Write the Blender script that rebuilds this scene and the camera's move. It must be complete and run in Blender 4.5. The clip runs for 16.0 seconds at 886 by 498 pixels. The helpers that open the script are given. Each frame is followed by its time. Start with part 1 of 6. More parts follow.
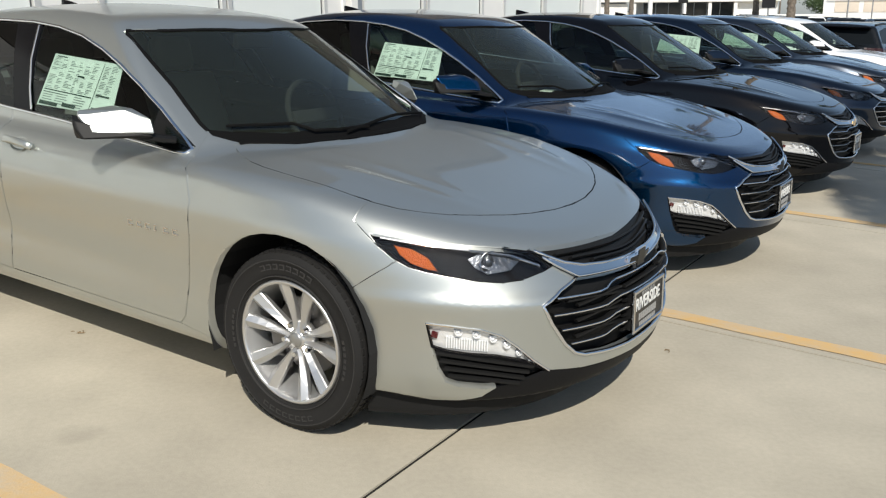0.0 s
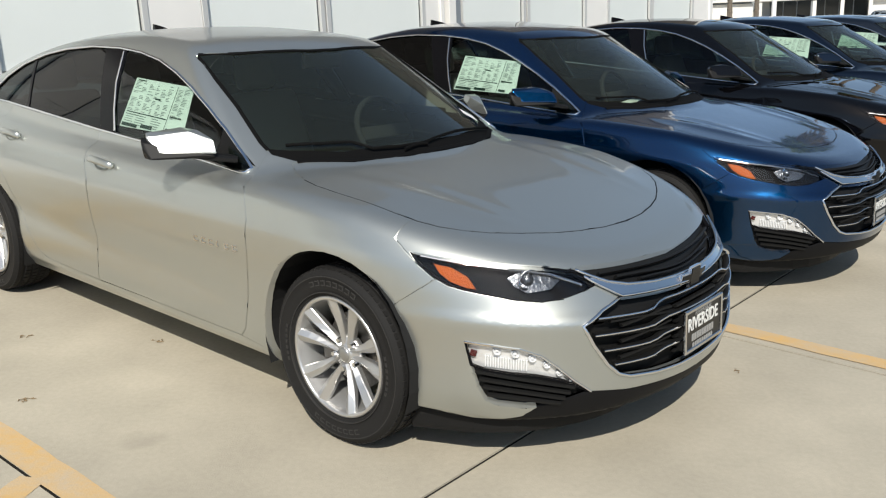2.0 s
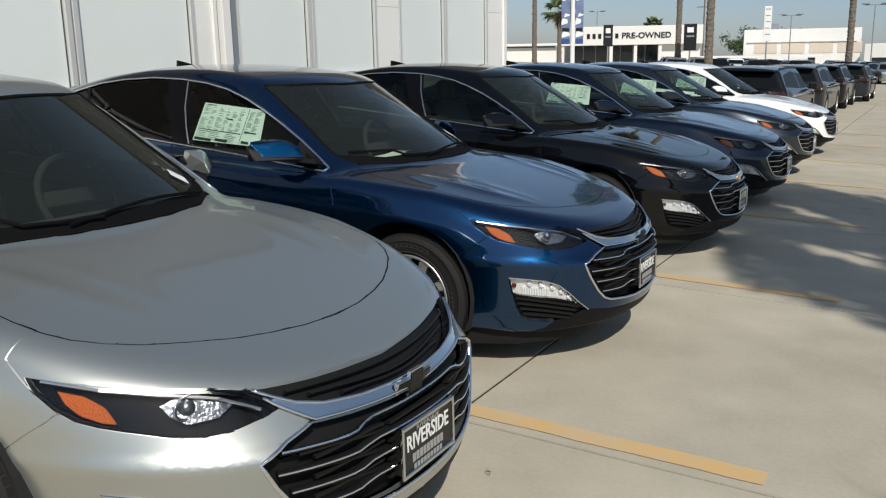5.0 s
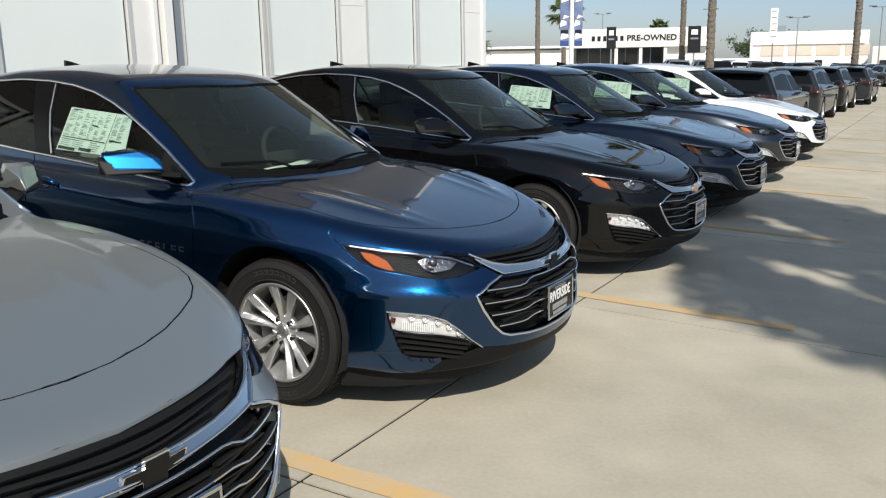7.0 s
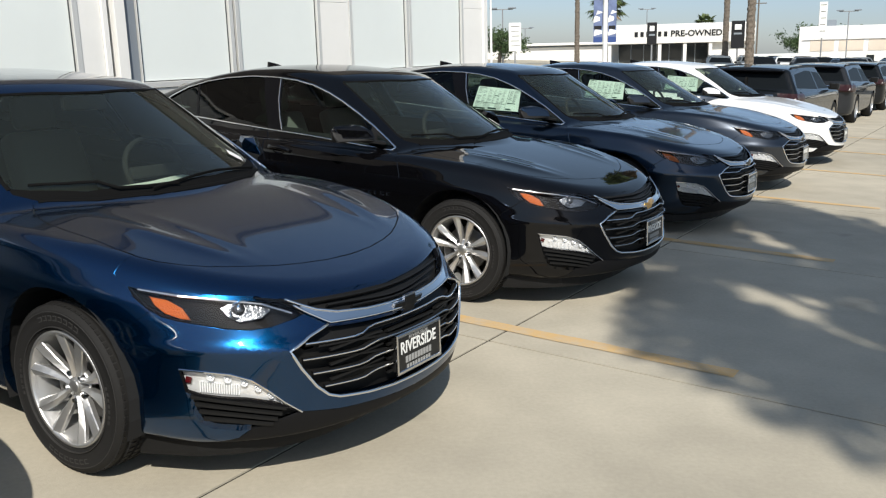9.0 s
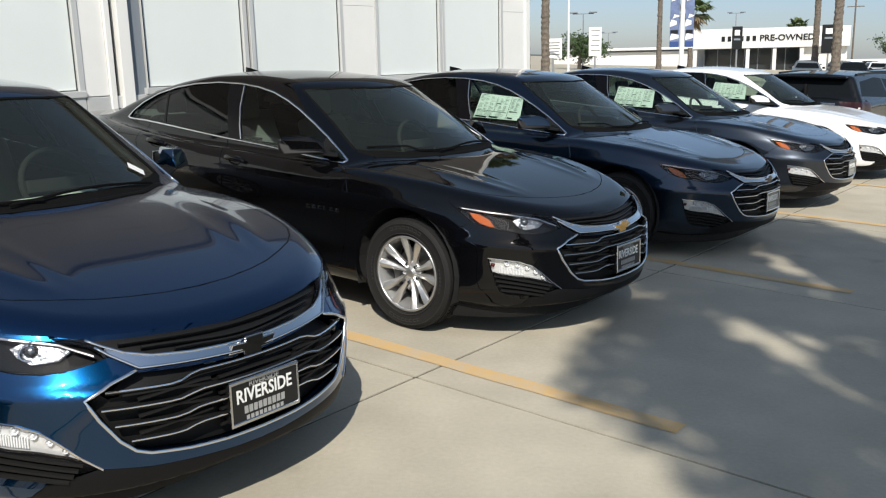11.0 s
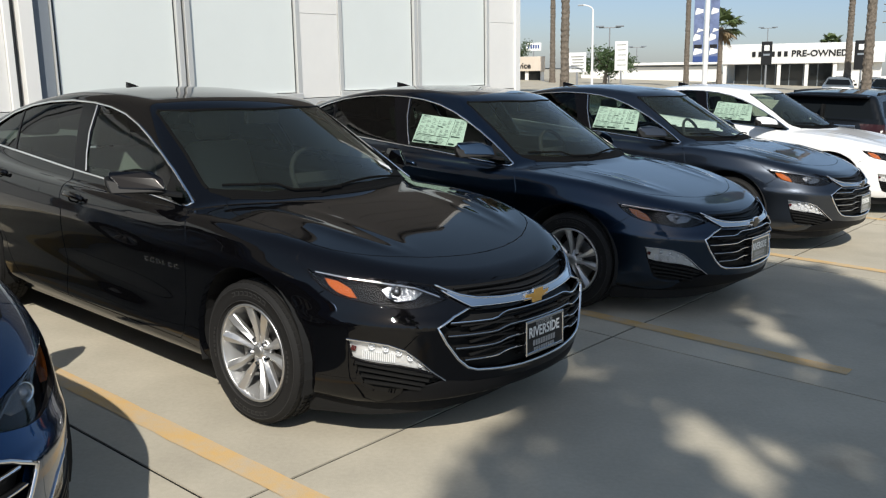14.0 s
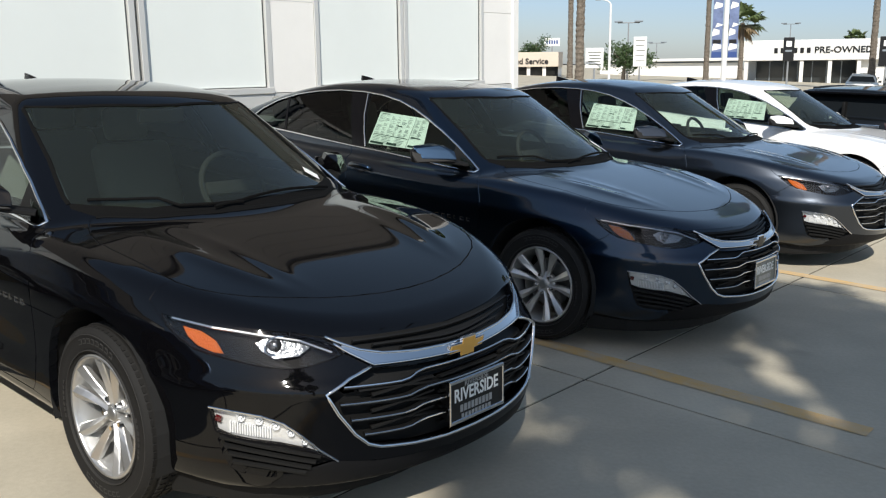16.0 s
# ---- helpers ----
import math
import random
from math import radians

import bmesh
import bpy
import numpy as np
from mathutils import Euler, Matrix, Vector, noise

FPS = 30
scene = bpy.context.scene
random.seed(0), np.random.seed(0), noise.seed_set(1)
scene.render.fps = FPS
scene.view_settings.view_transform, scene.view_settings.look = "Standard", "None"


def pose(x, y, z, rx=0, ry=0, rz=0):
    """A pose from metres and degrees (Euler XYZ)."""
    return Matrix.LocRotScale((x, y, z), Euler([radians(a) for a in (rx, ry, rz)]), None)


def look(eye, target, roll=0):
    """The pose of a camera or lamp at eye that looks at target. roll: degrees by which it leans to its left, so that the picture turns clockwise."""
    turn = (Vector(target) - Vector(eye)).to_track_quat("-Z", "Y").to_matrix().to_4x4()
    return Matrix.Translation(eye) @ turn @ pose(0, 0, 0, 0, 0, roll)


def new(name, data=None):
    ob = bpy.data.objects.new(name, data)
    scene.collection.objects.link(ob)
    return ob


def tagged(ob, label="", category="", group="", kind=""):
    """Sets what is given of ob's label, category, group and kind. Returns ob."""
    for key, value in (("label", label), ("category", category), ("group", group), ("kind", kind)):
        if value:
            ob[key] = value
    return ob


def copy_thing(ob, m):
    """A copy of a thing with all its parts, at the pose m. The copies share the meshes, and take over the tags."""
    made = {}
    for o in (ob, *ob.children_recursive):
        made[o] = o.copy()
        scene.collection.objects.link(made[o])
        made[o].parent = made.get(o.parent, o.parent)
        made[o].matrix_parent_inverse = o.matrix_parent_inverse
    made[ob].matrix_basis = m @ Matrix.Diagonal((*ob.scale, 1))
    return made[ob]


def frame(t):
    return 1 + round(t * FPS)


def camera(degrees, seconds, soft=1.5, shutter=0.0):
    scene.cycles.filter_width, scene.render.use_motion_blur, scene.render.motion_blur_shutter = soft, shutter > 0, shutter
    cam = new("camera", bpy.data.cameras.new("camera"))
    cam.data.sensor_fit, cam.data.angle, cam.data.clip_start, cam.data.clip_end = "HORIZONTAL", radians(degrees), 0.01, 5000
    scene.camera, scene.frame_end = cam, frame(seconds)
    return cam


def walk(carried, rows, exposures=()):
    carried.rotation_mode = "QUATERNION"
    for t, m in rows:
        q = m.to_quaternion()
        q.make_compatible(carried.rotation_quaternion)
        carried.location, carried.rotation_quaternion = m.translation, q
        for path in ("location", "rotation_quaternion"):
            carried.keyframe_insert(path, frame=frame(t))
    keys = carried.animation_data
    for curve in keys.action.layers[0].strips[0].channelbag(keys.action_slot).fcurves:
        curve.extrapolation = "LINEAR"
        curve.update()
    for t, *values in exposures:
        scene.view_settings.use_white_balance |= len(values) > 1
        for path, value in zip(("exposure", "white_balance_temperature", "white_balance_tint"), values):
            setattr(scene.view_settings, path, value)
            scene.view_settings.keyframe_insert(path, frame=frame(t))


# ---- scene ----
cam = camera(53.6, 16.0, 1.2)
ROWS = [
    (0.0, 0.0086, -0.0022, 1.4979, 74.376, -1.701, -0.067),
    (0.5, 0.1811, 0.0080, 1.5267, 75.527, -0.924, 4.076),
    (1.0, 0.2655, -0.0045, 1.5448, 75.497, -0.949, 4.240),
    (1.5, 0.2774, 0.0005, 1.5412, 75.180, -0.517, 5.210),
    (2.0, 0.2625, 0.0130, 1.5417, 74.707, 0.085, 7.377),
    (2.5, 0.2494, 0.0455, 1.5359, 74.702, 0.579, 10.119),
    (3.0, 0.2818, 0.1137, 1.5276, 74.472, 0.707, 10.978),
    (3.5, 0.2980, 0.2682, 1.5161, 74.255, -0.230, 5.645),
    (4.0, 0.3272, 0.4594, 1.5506, 76.811, -1.307, -2.618),
    (4.5, 0.4444, 0.5699, 1.5527, 77.206, -1.319, -4.103),
    (5.0, 0.6546, 0.6735, 1.5744, 77.198, -1.250, -4.149),
    (7.5, 1.4433, 1.4596, 1.5591, 77.359, -1.277, -3.111),
    (8.0, 1.6251, 1.6945, 1.5558, 77.098, -1.026, -2.164),
    (8.5, 1.8610, 1.8299, 1.5664, 77.117, -1.016, -2.154),
    (9.0, 2.1647, 1.9028, 1.5961, 77.102, -0.914, -0.666),
    (11.5, 3.0665, 2.6645, 1.6111, 77.534, -0.981, 5.089),
    (12.0, 3.1427, 2.9344, 1.6099, 78.012, -1.292, 4.091),
    (12.5, 3.2278, 3.0944, 1.6098, 77.985, -1.368, 4.609),
    (13.0, 3.4462, 3.2620, 1.6308, 77.989, -1.136, 7.330),
    (13.5, 3.5826, 3.4296, 1.6263, 77.962, -1.020, 7.619),
    (14.0, 3.6228, 3.7142, 1.6340, 78.075, -1.398, 6.824),
    (14.5, 3.6693, 3.9080, 1.6222, 78.167, -1.265, 6.824),
    (15.0, 3.8028, 4.1053, 1.6297, 78.056, -1.409, 7.267),
    (15.5, 3.9160, 4.3221, 1.6180, 77.898, -1.444, 7.831),
    (16.0, 3.9205, 4.6435, 1.6109, 77.756, -1.610, 8.099),
]
walk(cam, [(t, pose(x, y, z, rx, ry, rz)) for t, x, y, z, rx, ry, rz in ROWS],
     [(0.0, 0.20), (3.6, 0.20), (4.3, -0.02), (5.0, -0.06), (7.4, 0.30), (11.4, 0.26), (14.5, 0.21), (16.0, 0.33)])

# ---- light ----
world = bpy.data.worlds.new("world")
scene.world = world
world.use_nodes = True
SUN_EL, SUN_AZ = 43.0, 274.0     # elevation; compass-like angle of the sun's ground bearing from +x, counterclockwise
sky = world.node_tree.nodes.new("ShaderNodeTexSky")
sky.sky_type = "NISHITA"
sky.sun_disc = False
sky.sun_elevation = radians(SUN_EL)
sky.sun_rotation = radians(90 - SUN_AZ)
sky.air_density, sky.dust_density, sky.ozone_density = 1.0, 0.5, 1.5
back = world.node_tree.nodes["Background"]
back.inputs[1].default_value = 0.105
# haze: the sky greys and cools towards the horizon
wn, wl = world.node_tree.nodes, world.node_tree.links
wtc = wn.new("ShaderNodeTexCoord")
wsep = wn.new("ShaderNodeSeparateXYZ")
wramp = wn.new("ShaderNodeMapRange")
wramp.interpolation_type = "SMOOTHSTEP"
wramp.inputs[1].default_value, wramp.inputs[2].default_value = -0.02, 0.45
wmix = wn.new("ShaderNodeMix")
wmix.data_type, wmix.blend_type = "RGBA", "MULTIPLY"
wmix.inputs[0].default_value = 1.0
wtint = wn.new("ShaderNodeMix")
wtint.data_type = "RGBA"
wtint.inputs[6].default_value, wtint.inputs[7].default_value = (0.535, 0.60, 0.79, 1), (1.20, 1.11, 0.96, 1)
wl.new(wtc.outputs["Generated"], wsep.inputs[0])
wl.new(wsep.outputs[2], wramp.inputs[0])
wl.new(wramp.outputs[0], wtint.inputs[0])
wl.new(sky.outputs[0], wmix.inputs[6])
wl.new(wtint.outputs[2], wmix.inputs[7])
wl.new(wmix.outputs[2], back.inputs[0])
sun_way = Vector((math.cos(radians(SUN_EL)) * math.cos(radians(SUN_AZ)), math.cos(radians(SUN_EL)) * math.sin(radians(SUN_AZ)), math.sin(radians(SUN_EL))))
sun = new("sun", bpy.data.lights.new("sun", "SUN"))
sun.data.energy, sun.data.angle, sun.data.color = 4.25, radians(0.5), (1.0, 0.955, 0.87)
sun.matrix_world = look(sun_way * 50, (0, 0, 0))

# ---- shared tools ----
U = Vector((math.cos(radians(57)), math.sin(radians(57)), 0))      # along the row of cars
BACK = Vector((-math.sin(radians(57)), math.cos(radians(57)), 0))  # from the cars' noses to the facade
HEAD = -33.0                                                       # the cars' heading


def place(s, d, z=0.0):
    """A point s metres along the row and d metres towards the facade."""
    return U * s + BACK * d + Vector((0, 0, z))


def mesh_object(name, bm, material=None, parent=None, label="", smooth=False):
    me = bpy.data.meshes.new(name)
    bm.to_mesh(me)
    bm.free()
    if smooth:
        me.polygons.foreach_set("use_smooth", [True] * len(me.polygons))
    if material:
        me.materials.append(material)
    ob = new(name, me)
    if parent:
        ob.parent = parent
    if label:
        ob["label"] = label
    return ob


def part(name, bm, material, parent, label="", smooth=False):
    return mesh_object(name, bm, material, parent, label, smooth)


def box(bm, lo, hi, m=None):
    x0, y0, z0 = lo
    x1, y1, z1 = hi
    v = [bm.verts.new(p) for p in ((x0, y0, z0), (x1, y0, z0), (x1, y1, z0), (x0, y1, z0), (x0, y0, z1), (x1, y0, z1), (x1, y1, z1), (x0, y1, z1))]
    for f in ((3, 2, 1, 0), (4, 5, 6, 7), (0, 1, 5, 4), (1, 2, 6, 5), (2, 3, 7, 6), (3, 0, 4, 7)):
        bm.faces.new([v[i] for i in f])
    if m is not None:
        bmesh.ops.transform(bm, matrix=m, verts=v)
    return v


def rbox(lo, hi, r=0.01, seg=2):
    bm = bmesh.new()
    box(bm, lo, hi)
    bmesh.ops.bevel(bm, geom=bm.edges[:], offset=r, segments=seg, profile=0.6, affect="EDGES")
    return bm


def thing(name, m, label, category, group="", kind=""):
    ob = new(name)
    ob.matrix_world = m
    return tagged(ob, label, category, group, kind)

# ---- materials ----
def material(name, color, rough=0.5, metal=0.0, coat=0.0, bump=0.0, bump_scale=50.0, vary=0.0, vary_scale=2.0, spec=0.5, trans=0.0, ior=1.45):
    m = bpy.data.materials.new(name)
    m.use_nodes = True
    nt = m.node_tree
    b = nt.nodes["Principled BSDF"]
    b.inputs["Base Color"].default_value = (*color, 1)
    b.inputs["Roughness"].default_value = rough
    b.inputs["Metallic"].default_value = metal
    b.inputs["Coat Weight"].default_value = coat
    b.inputs["Coat Roughness"].default_value = 0.03
    b.inputs["Specular IOR Level"].default_value = spec
    b.inputs["Transmission Weight"].default_value = trans
    b.inputs["IOR"].default_value = ior
    if vary or bump:
        tc = nt.nodes.new("ShaderNodeTexCoord")
    if vary:
        n1 = nt.nodes.new("ShaderNodeTexNoise")
        n1.inputs["Scale"].default_value = vary_scale
        n1.inputs["Detail"].default_value = 6
        n1.inputs["Roughness"].default_value = 0.65
        nt.links.new(tc.outputs["Object"], n1.inputs["Vector"])
        ramp = nt.nodes.new("ShaderNodeMapRange")
        ramp.inputs[1].default_value, ramp.inputs[2].default_value = 0.25, 0.75
        ramp.inputs[3].default_value, ramp.inputs[4].default_value = 1 - vary, 1 + vary
        nt.links.new(n1.outputs[0], ramp.inputs[0])
        mul = nt.nodes.new("ShaderNodeVectorMath")
        mul.operation = "SCALE"
        mul.inputs[0].default_value = color
        nt.links.new(ramp.outputs[0], mul.inputs["Scale"])
        nt.links.new(mul.outputs[0], b.inputs["Base Color"])
    if bump:
        n2 = nt.nodes.new("ShaderNodeTexNoise")
        n2.inputs["Scale"].default_value = bump_scale
        n2.inputs["Detail"].default_value = 5
        nt.links.new(tc.outputs["Object"], n2.inputs["Vector"])
        bp = nt.nodes.new("ShaderNodeBump")
        bp.inputs["Strength"].default_value = bump
        bp.inputs["Distance"].default_value = 0.01
        nt.links.new(n2.outputs[0], bp.inputs["Height"])
        nt.links.new(bp.outputs[0], b.inputs["Normal"])
    return m


def concrete(name, color):
    """Broom-finished concrete: broad stains, tyre marks' soft patches, fine grain and pores."""
    m = material(name, color, 0.88, bump=0.14, bump_scale=140)
    nt = m.node_tree
    b = nt.nodes["Principled BSDF"]
    geo = nt.nodes.new("ShaderNodeNewGeometry")
    mul = None
    for scale, detail, lo, hi, a, z in ((0.35, 5, 0.3, 0.7, 0.85, 1.09), (2.2, 8, 0.35, 0.7, 0.89, 1.06), (45.0, 4, 0.3, 0.7, 0.95, 1.04)):
        n = nt.nodes.new("ShaderNodeTexNoise")
        n.inputs["Scale"].default_value, n.inputs["Detail"].default_value = scale, detail
        nt.links.new(geo.outputs["Position"], n.inputs["Vector"])
        r = nt.nodes.new("ShaderNodeMapRange")
        for i, v in enumerate((lo, hi, a, z)):
            r.inputs[i + 1].default_value = v
        nt.links.new(n.outputs[0], r.inputs[0])
        v = nt.nodes.new("ShaderNodeVectorMath")
        v.operation = "SCALE"
        if mul is None:
            v.inputs[0].default_value = color
        else:
            nt.links.new(mul.outputs[0], v.inputs[0])
        nt.links.new(r.outputs[0], v.inputs["Scale"])
        mul = v
    # dark drip spots
    n = nt.nodes.new("ShaderNodeTexNoise")
    n.inputs["Scale"].default_value, n.inputs["Detail"].default_value = 1.3, 3
    nt.links.new(geo.outputs["Position"], n.inputs["Vector"])
    r = nt.nodes.new("ShaderNodeMapRange")
    for i, v in enumerate((0.66, 0.74, 1.0, 0.74)):
        r.inputs[i + 1].default_value = v
    nt.links.new(n.outputs[0], r.inputs[0])
    v = nt.nodes.new("ShaderNodeVectorMath")
    v.operation = "SCALE"
    nt.links.new(mul.outputs[0], v.inputs[0])
    nt.links.new(r.outputs[0], v.inputs["Scale"])
    info = nt.nodes.new("ShaderNodeObjectInfo")
    r2 = nt.nodes.new("ShaderNodeMapRange")
    r2.inputs[3].default_value, r2.inputs[4].default_value = 0.97, 1.03
    nt.links.new(info.outputs["Random"], r2.inputs[0])
    v2 = nt.nodes.new("ShaderNodeVectorMath")
    v2.operation = "SCALE"
    nt.links.new(v.outputs[0], v2.inputs[0])
    nt.links.new(r2.outputs[0], v2.inputs["Scale"])
    nt.links.new(v2.outputs[0], b.inputs["Base Color"])
    return m


def worn_paint(name, color, under):
    m = material(name, color, 0.75, bump=0.2, bump_scale=140)
    nt = m.node_tree
    b = nt.nodes["Principled BSDF"]
    geo = nt.nodes.new("ShaderNodeNewGeometry")
    n = nt.nodes.new("ShaderNodeTexNoise")
    n.inputs["Scale"].default_value, n.inputs["Detail"].default_value, n.inputs["Roughness"].default_value = 5.0, 10, 0.75
    nt.links.new(geo.outputs["Position"], n.inputs["Vector"])
    r = nt.nodes.new("ShaderNodeMapRange")
    for i, v in enumerate((0.34, 0.66, 0.05, 0.88)):
        r.inputs[i + 1].default_value = v
    nt.links.new(n.outputs[0], r.inputs[0])
    mx = nt.nodes.new("ShaderNodeMix")
    mx.data_type = "RGBA"
    mx.inputs[6].default_value, mx.inputs[7].default_value = (*color, 1), (*under, 1)
    nt.links.new(r.outputs[0], mx.inputs[0])
    nt.links.new(mx.outputs[2], b.inputs["Base Color"])
    return m


CONCRETE = concrete("concrete", (0.458, 0.413, 0.324))
JOINT = material("joint_sealant", (0.018, 0.017, 0.015), 0.9, vary=0.35, vary_scale=3, spec=0.2)
YELLOW = worn_paint("road_paint_yellow", (0.63, 0.385, 0.125), (0.48, 0.41, 0.31))
PAINTS = {
    "silver": material("paint_silver", (0.452, 0.469, 0.446), 0.355, 0.83, 0.6),
    "blue": material("paint_blue", (0.0010, 0.038, 0.115), 0.235, 0.97, 1.0),
    "black": material("paint_black", (0.002, 0.002, 0.0025), 0.4, 0.0, 1.0, spec=0.0),
    "navy": material("paint_navy", (0.010, 0.022, 0.043), 0.31, 1.0, 1.0),
    "grey": material("paint_grey", (0.048, 0.056, 0.070), 0.32, 1.0, 1.0),
    "white": material("paint_white", (0.78, 0.78, 0.77), 0.4, 0.0, 1.0, spec=0.1),
}
PAINTS["black"].node_tree.nodes["Principled BSDF"].inputs["Coat IOR"].default_value = 1.42
PLASTIC = material("black_plastic", (0.009, 0.009, 0.009), 0.5, spec=0.22)
RUBBER_PALE = material("raised_rubber", (0.032, 0.031, 0.030), 0.6, spec=0.3)
RUBBER = material("rubber", (0.016, 0.0155, 0.015), 0.75, bump=0.1, bump_scale=120, spec=0.2)
ALLOY = material("alloy", (0.56, 0.555, 0.545), 0.36, 0.85, coat=0.4)
CHROME = material("chrome", (0.75, 0.76, 0.78), 0.08, 1.0)
WALL_WHITE = material("white_siding", (0.76, 0.75, 0.72), 0.6, vary=0.04, vary_scale=1.5, bump=0.05, bump_scale=30)
PLASTIC_GREY = material("dark_grey_plastic", (0.008, 0.008, 0.0085), 0.5, spec=0.13)
PLASTIC_GLOSS = material("gloss_black", (0.004, 0.004, 0.005), 0.15, spec=0.14)
CHROME_SATIN = material("satin_chrome", (0.62, 0.62, 0.62), 0.22, 1.0)
BARREL = material("rim_barrel", (0.56, 0.56, 0.55), 0.42, 0.75)
STEEL = material("brake_steel", (0.22, 0.21, 0.20), 0.4, 0.9)
CAP = material("centre_cap", (0.35, 0.35, 0.34), 0.35, 0.8)
WIPER = material("wiper_rubber", (0.006, 0.006, 0.006), 0.7, spec=0.05)
WELL = material("wheel_well", (0.008, 0.008, 0.008), 0.9)
LAMP_DARK = material("lamp_black", (0.004, 0.004, 0.005), 0.5, spec=0.1)
LAMP_SILVER = material("lamp_reflector", (0.80, 0.81, 0.82), 0.22, 0.45, coat=0.3, bump=0.25, bump_scale=60)
LED_WHITE = material("led_white", (0.78, 0.79, 0.80), 0.2, coat=1.0)
AMBER = material("amber", (0.40, 0.085, 0.004), 0.3, coat=0.3, bump=0.5, bump_scale=160, spec=0.2)
RED = material("red_lens", (0.07, 0.004, 0.006), 0.25, coat=0.4)
LENS = material("lens", (0.17, 0.18, 0.195), 0.26, 0.9, coat=1.0, bump=0.5, bump_scale=45)
EMBLEM_DARK = material("emblem_black", (0.006, 0.006, 0.006), 0.3, spec=0.25)
EMBLEM_GOLD = material("emblem_gold", (0.62, 0.36, 0.08), 0.3, 0.7, coat=1.0)
PLATE_BLACK = material("plate_black", (0.008, 0.008, 0.008), 0.35)
PLATE_PALE = material("plate_pale", (0.15, 0.155, 0.13), 0.4)
PLATE_WHITE = material("plate_white", (0.75, 0.75, 0.72), 0.5)
PLATE_GREY = material("plate_grey", (0.30, 0.30, 0.29), 0.4)
PAPER = material("paper", (0.80, 0.82, 0.78), 0.7, vary=0.03, vary_scale=8)
INK = material("ink", (0.02, 0.045, 0.035), 0.8)
INK_PALE = material("ink_pale", (0.28, 0.30, 0.29), 0.8)
CABIN = material("cabin_plastic", (0.014, 0.014, 0.0145), 0.9)
DASH = material("dashboard_vinyl", (0.035, 0.036, 0.038), 0.8)
CLOTH = material("seat_cloth", (0.20, 0.195, 0.18), 0.9)
LINER = material("headliner", (0.42, 0.41, 0.39), 0.9)


def glass(name, tint, rough=0.0, ior=1.5, veil=0.0):
    """Thin glass: what lies behind, tinted, under a mirror that grows with the angle."""
    m = bpy.data.materials.new(name)
    m.use_nodes = True
    nt = m.node_tree
    nt.nodes.remove(nt.nodes["Principled BSDF"])
    tr, gl, fr, mx = (nt.nodes.new("ShaderNode" + k) for k in ("BsdfTransparent", "BsdfGlossy", "Fresnel", "MixShader"))
    tr.inputs[0].default_value = (*tint, 1)
    gl.inputs["Roughness"].default_value = rough
    fr.inputs[0].default_value = ior
    film = tr
    # an even diffuse veil, painting in the dashboard's reflection on the windshield
    if veil:
        film, df = nt.nodes.new("ShaderNodeMixShader"), nt.nodes.new("ShaderNodeBsdfDiffuse")
        df.inputs[0].default_value = (0.42, 0.49, 0.38, 1)
        film.inputs[0].default_value = veil
        nt.links.new(tr.outputs[0], film.inputs[1])
        nt.links.new(df.outputs[0], film.inputs[2])
    nt.links.new(fr.outputs[0], mx.inputs[0])
    nt.links.new(film.outputs[0], mx.inputs[1])
    nt.links.new(gl.outputs[0], mx.inputs[2])
    nt.links.new(mx.outputs[0], nt.nodes["Material Output"].inputs[0])
    return m


GLASS = glass("tinted_glass", (0.78, 0.87, 0.78), veil=0.024)
GLASS_DARK = glass("privacy_glass", (0.08, 0.105, 0.09), ior=1.38)
GLASS_SIDE = glass("side_glass", (0.64, 0.745, 0.69), ior=1.4)
CLEAR = glass("clear_cover", (0.98, 0.98, 0.98))

PANE = material("white_backed_glass", (0.72, 0.755, 0.73), 0.35, coat=0.6, vary=0.03, vary_scale=0.7)
MULLION = material("pale_aluminium", (0.60, 0.60, 0.58), 0.4, 0.3)
GASKET = material("dark_gasket", (0.05, 0.055, 0.06), 0.5)
FASCIA = material("taupe_upper_wall", (0.125, 0.112, 0.098), 0.7, vary=0.08, vary_scale=0.8)
SHADE_GREY = material("grey_return_panel", (0.19, 0.215, 0.245), 0.6)
KERB = worn_paint("kerb_yellow", (0.55, 0.36, 0.10), (0.40, 0.34, 0.26))
BARK = material("palm_bark", (0.15, 0.125, 0.10), 0.95, vary=0.55, vary_scale=9, bump=0.6, bump_scale=14)
FROND = material("palm_leaf", (0.10, 0.135, 0.05), 0.5, vary=0.3, vary_scale=3)
DRY = material("dry_leaf", (0.22, 0.16, 0.09), 0.8, vary=0.25, vary_scale=3)
LEAF = material("tree_leaf", (0.05, 0.085, 0.03), 0.6, vary=0.4, vary_scale=2)
STUCCO = material("white_stucco", (0.74, 0.73, 0.70), 0.8, vary=0.04, vary_scale=0.5)
STUCCO_BEIGE = material("beige_stucco", (0.60, 0.52, 0.43), 0.8, vary=0.05, vary_scale=0.5)
STORE_GLASS = material("store_glass", (0.02, 0.025, 0.028), 0.08, coat=0.5)
POLE_WHITE = material("white_pole", (0.75, 0.75, 0.74), 0.45)
POLE_GREY = material("grey_pole", (0.28, 0.29, 0.30), 0.5, 0.3)
SIGN_BLACK = material("sign_black", (0.012, 0.012, 0.013), 0.35)
SIGN_WHITE = material("sign_white", (0.78, 0.78, 0.76), 0.5)
SIGN_BLUE = material("sign_blue", (0.035, 0.07, 0.22), 0.45)
BANNER = material("banner_cloth", (0.13, 0.17, 0.30), 0.6, vary=0.35, vary_scale=3)
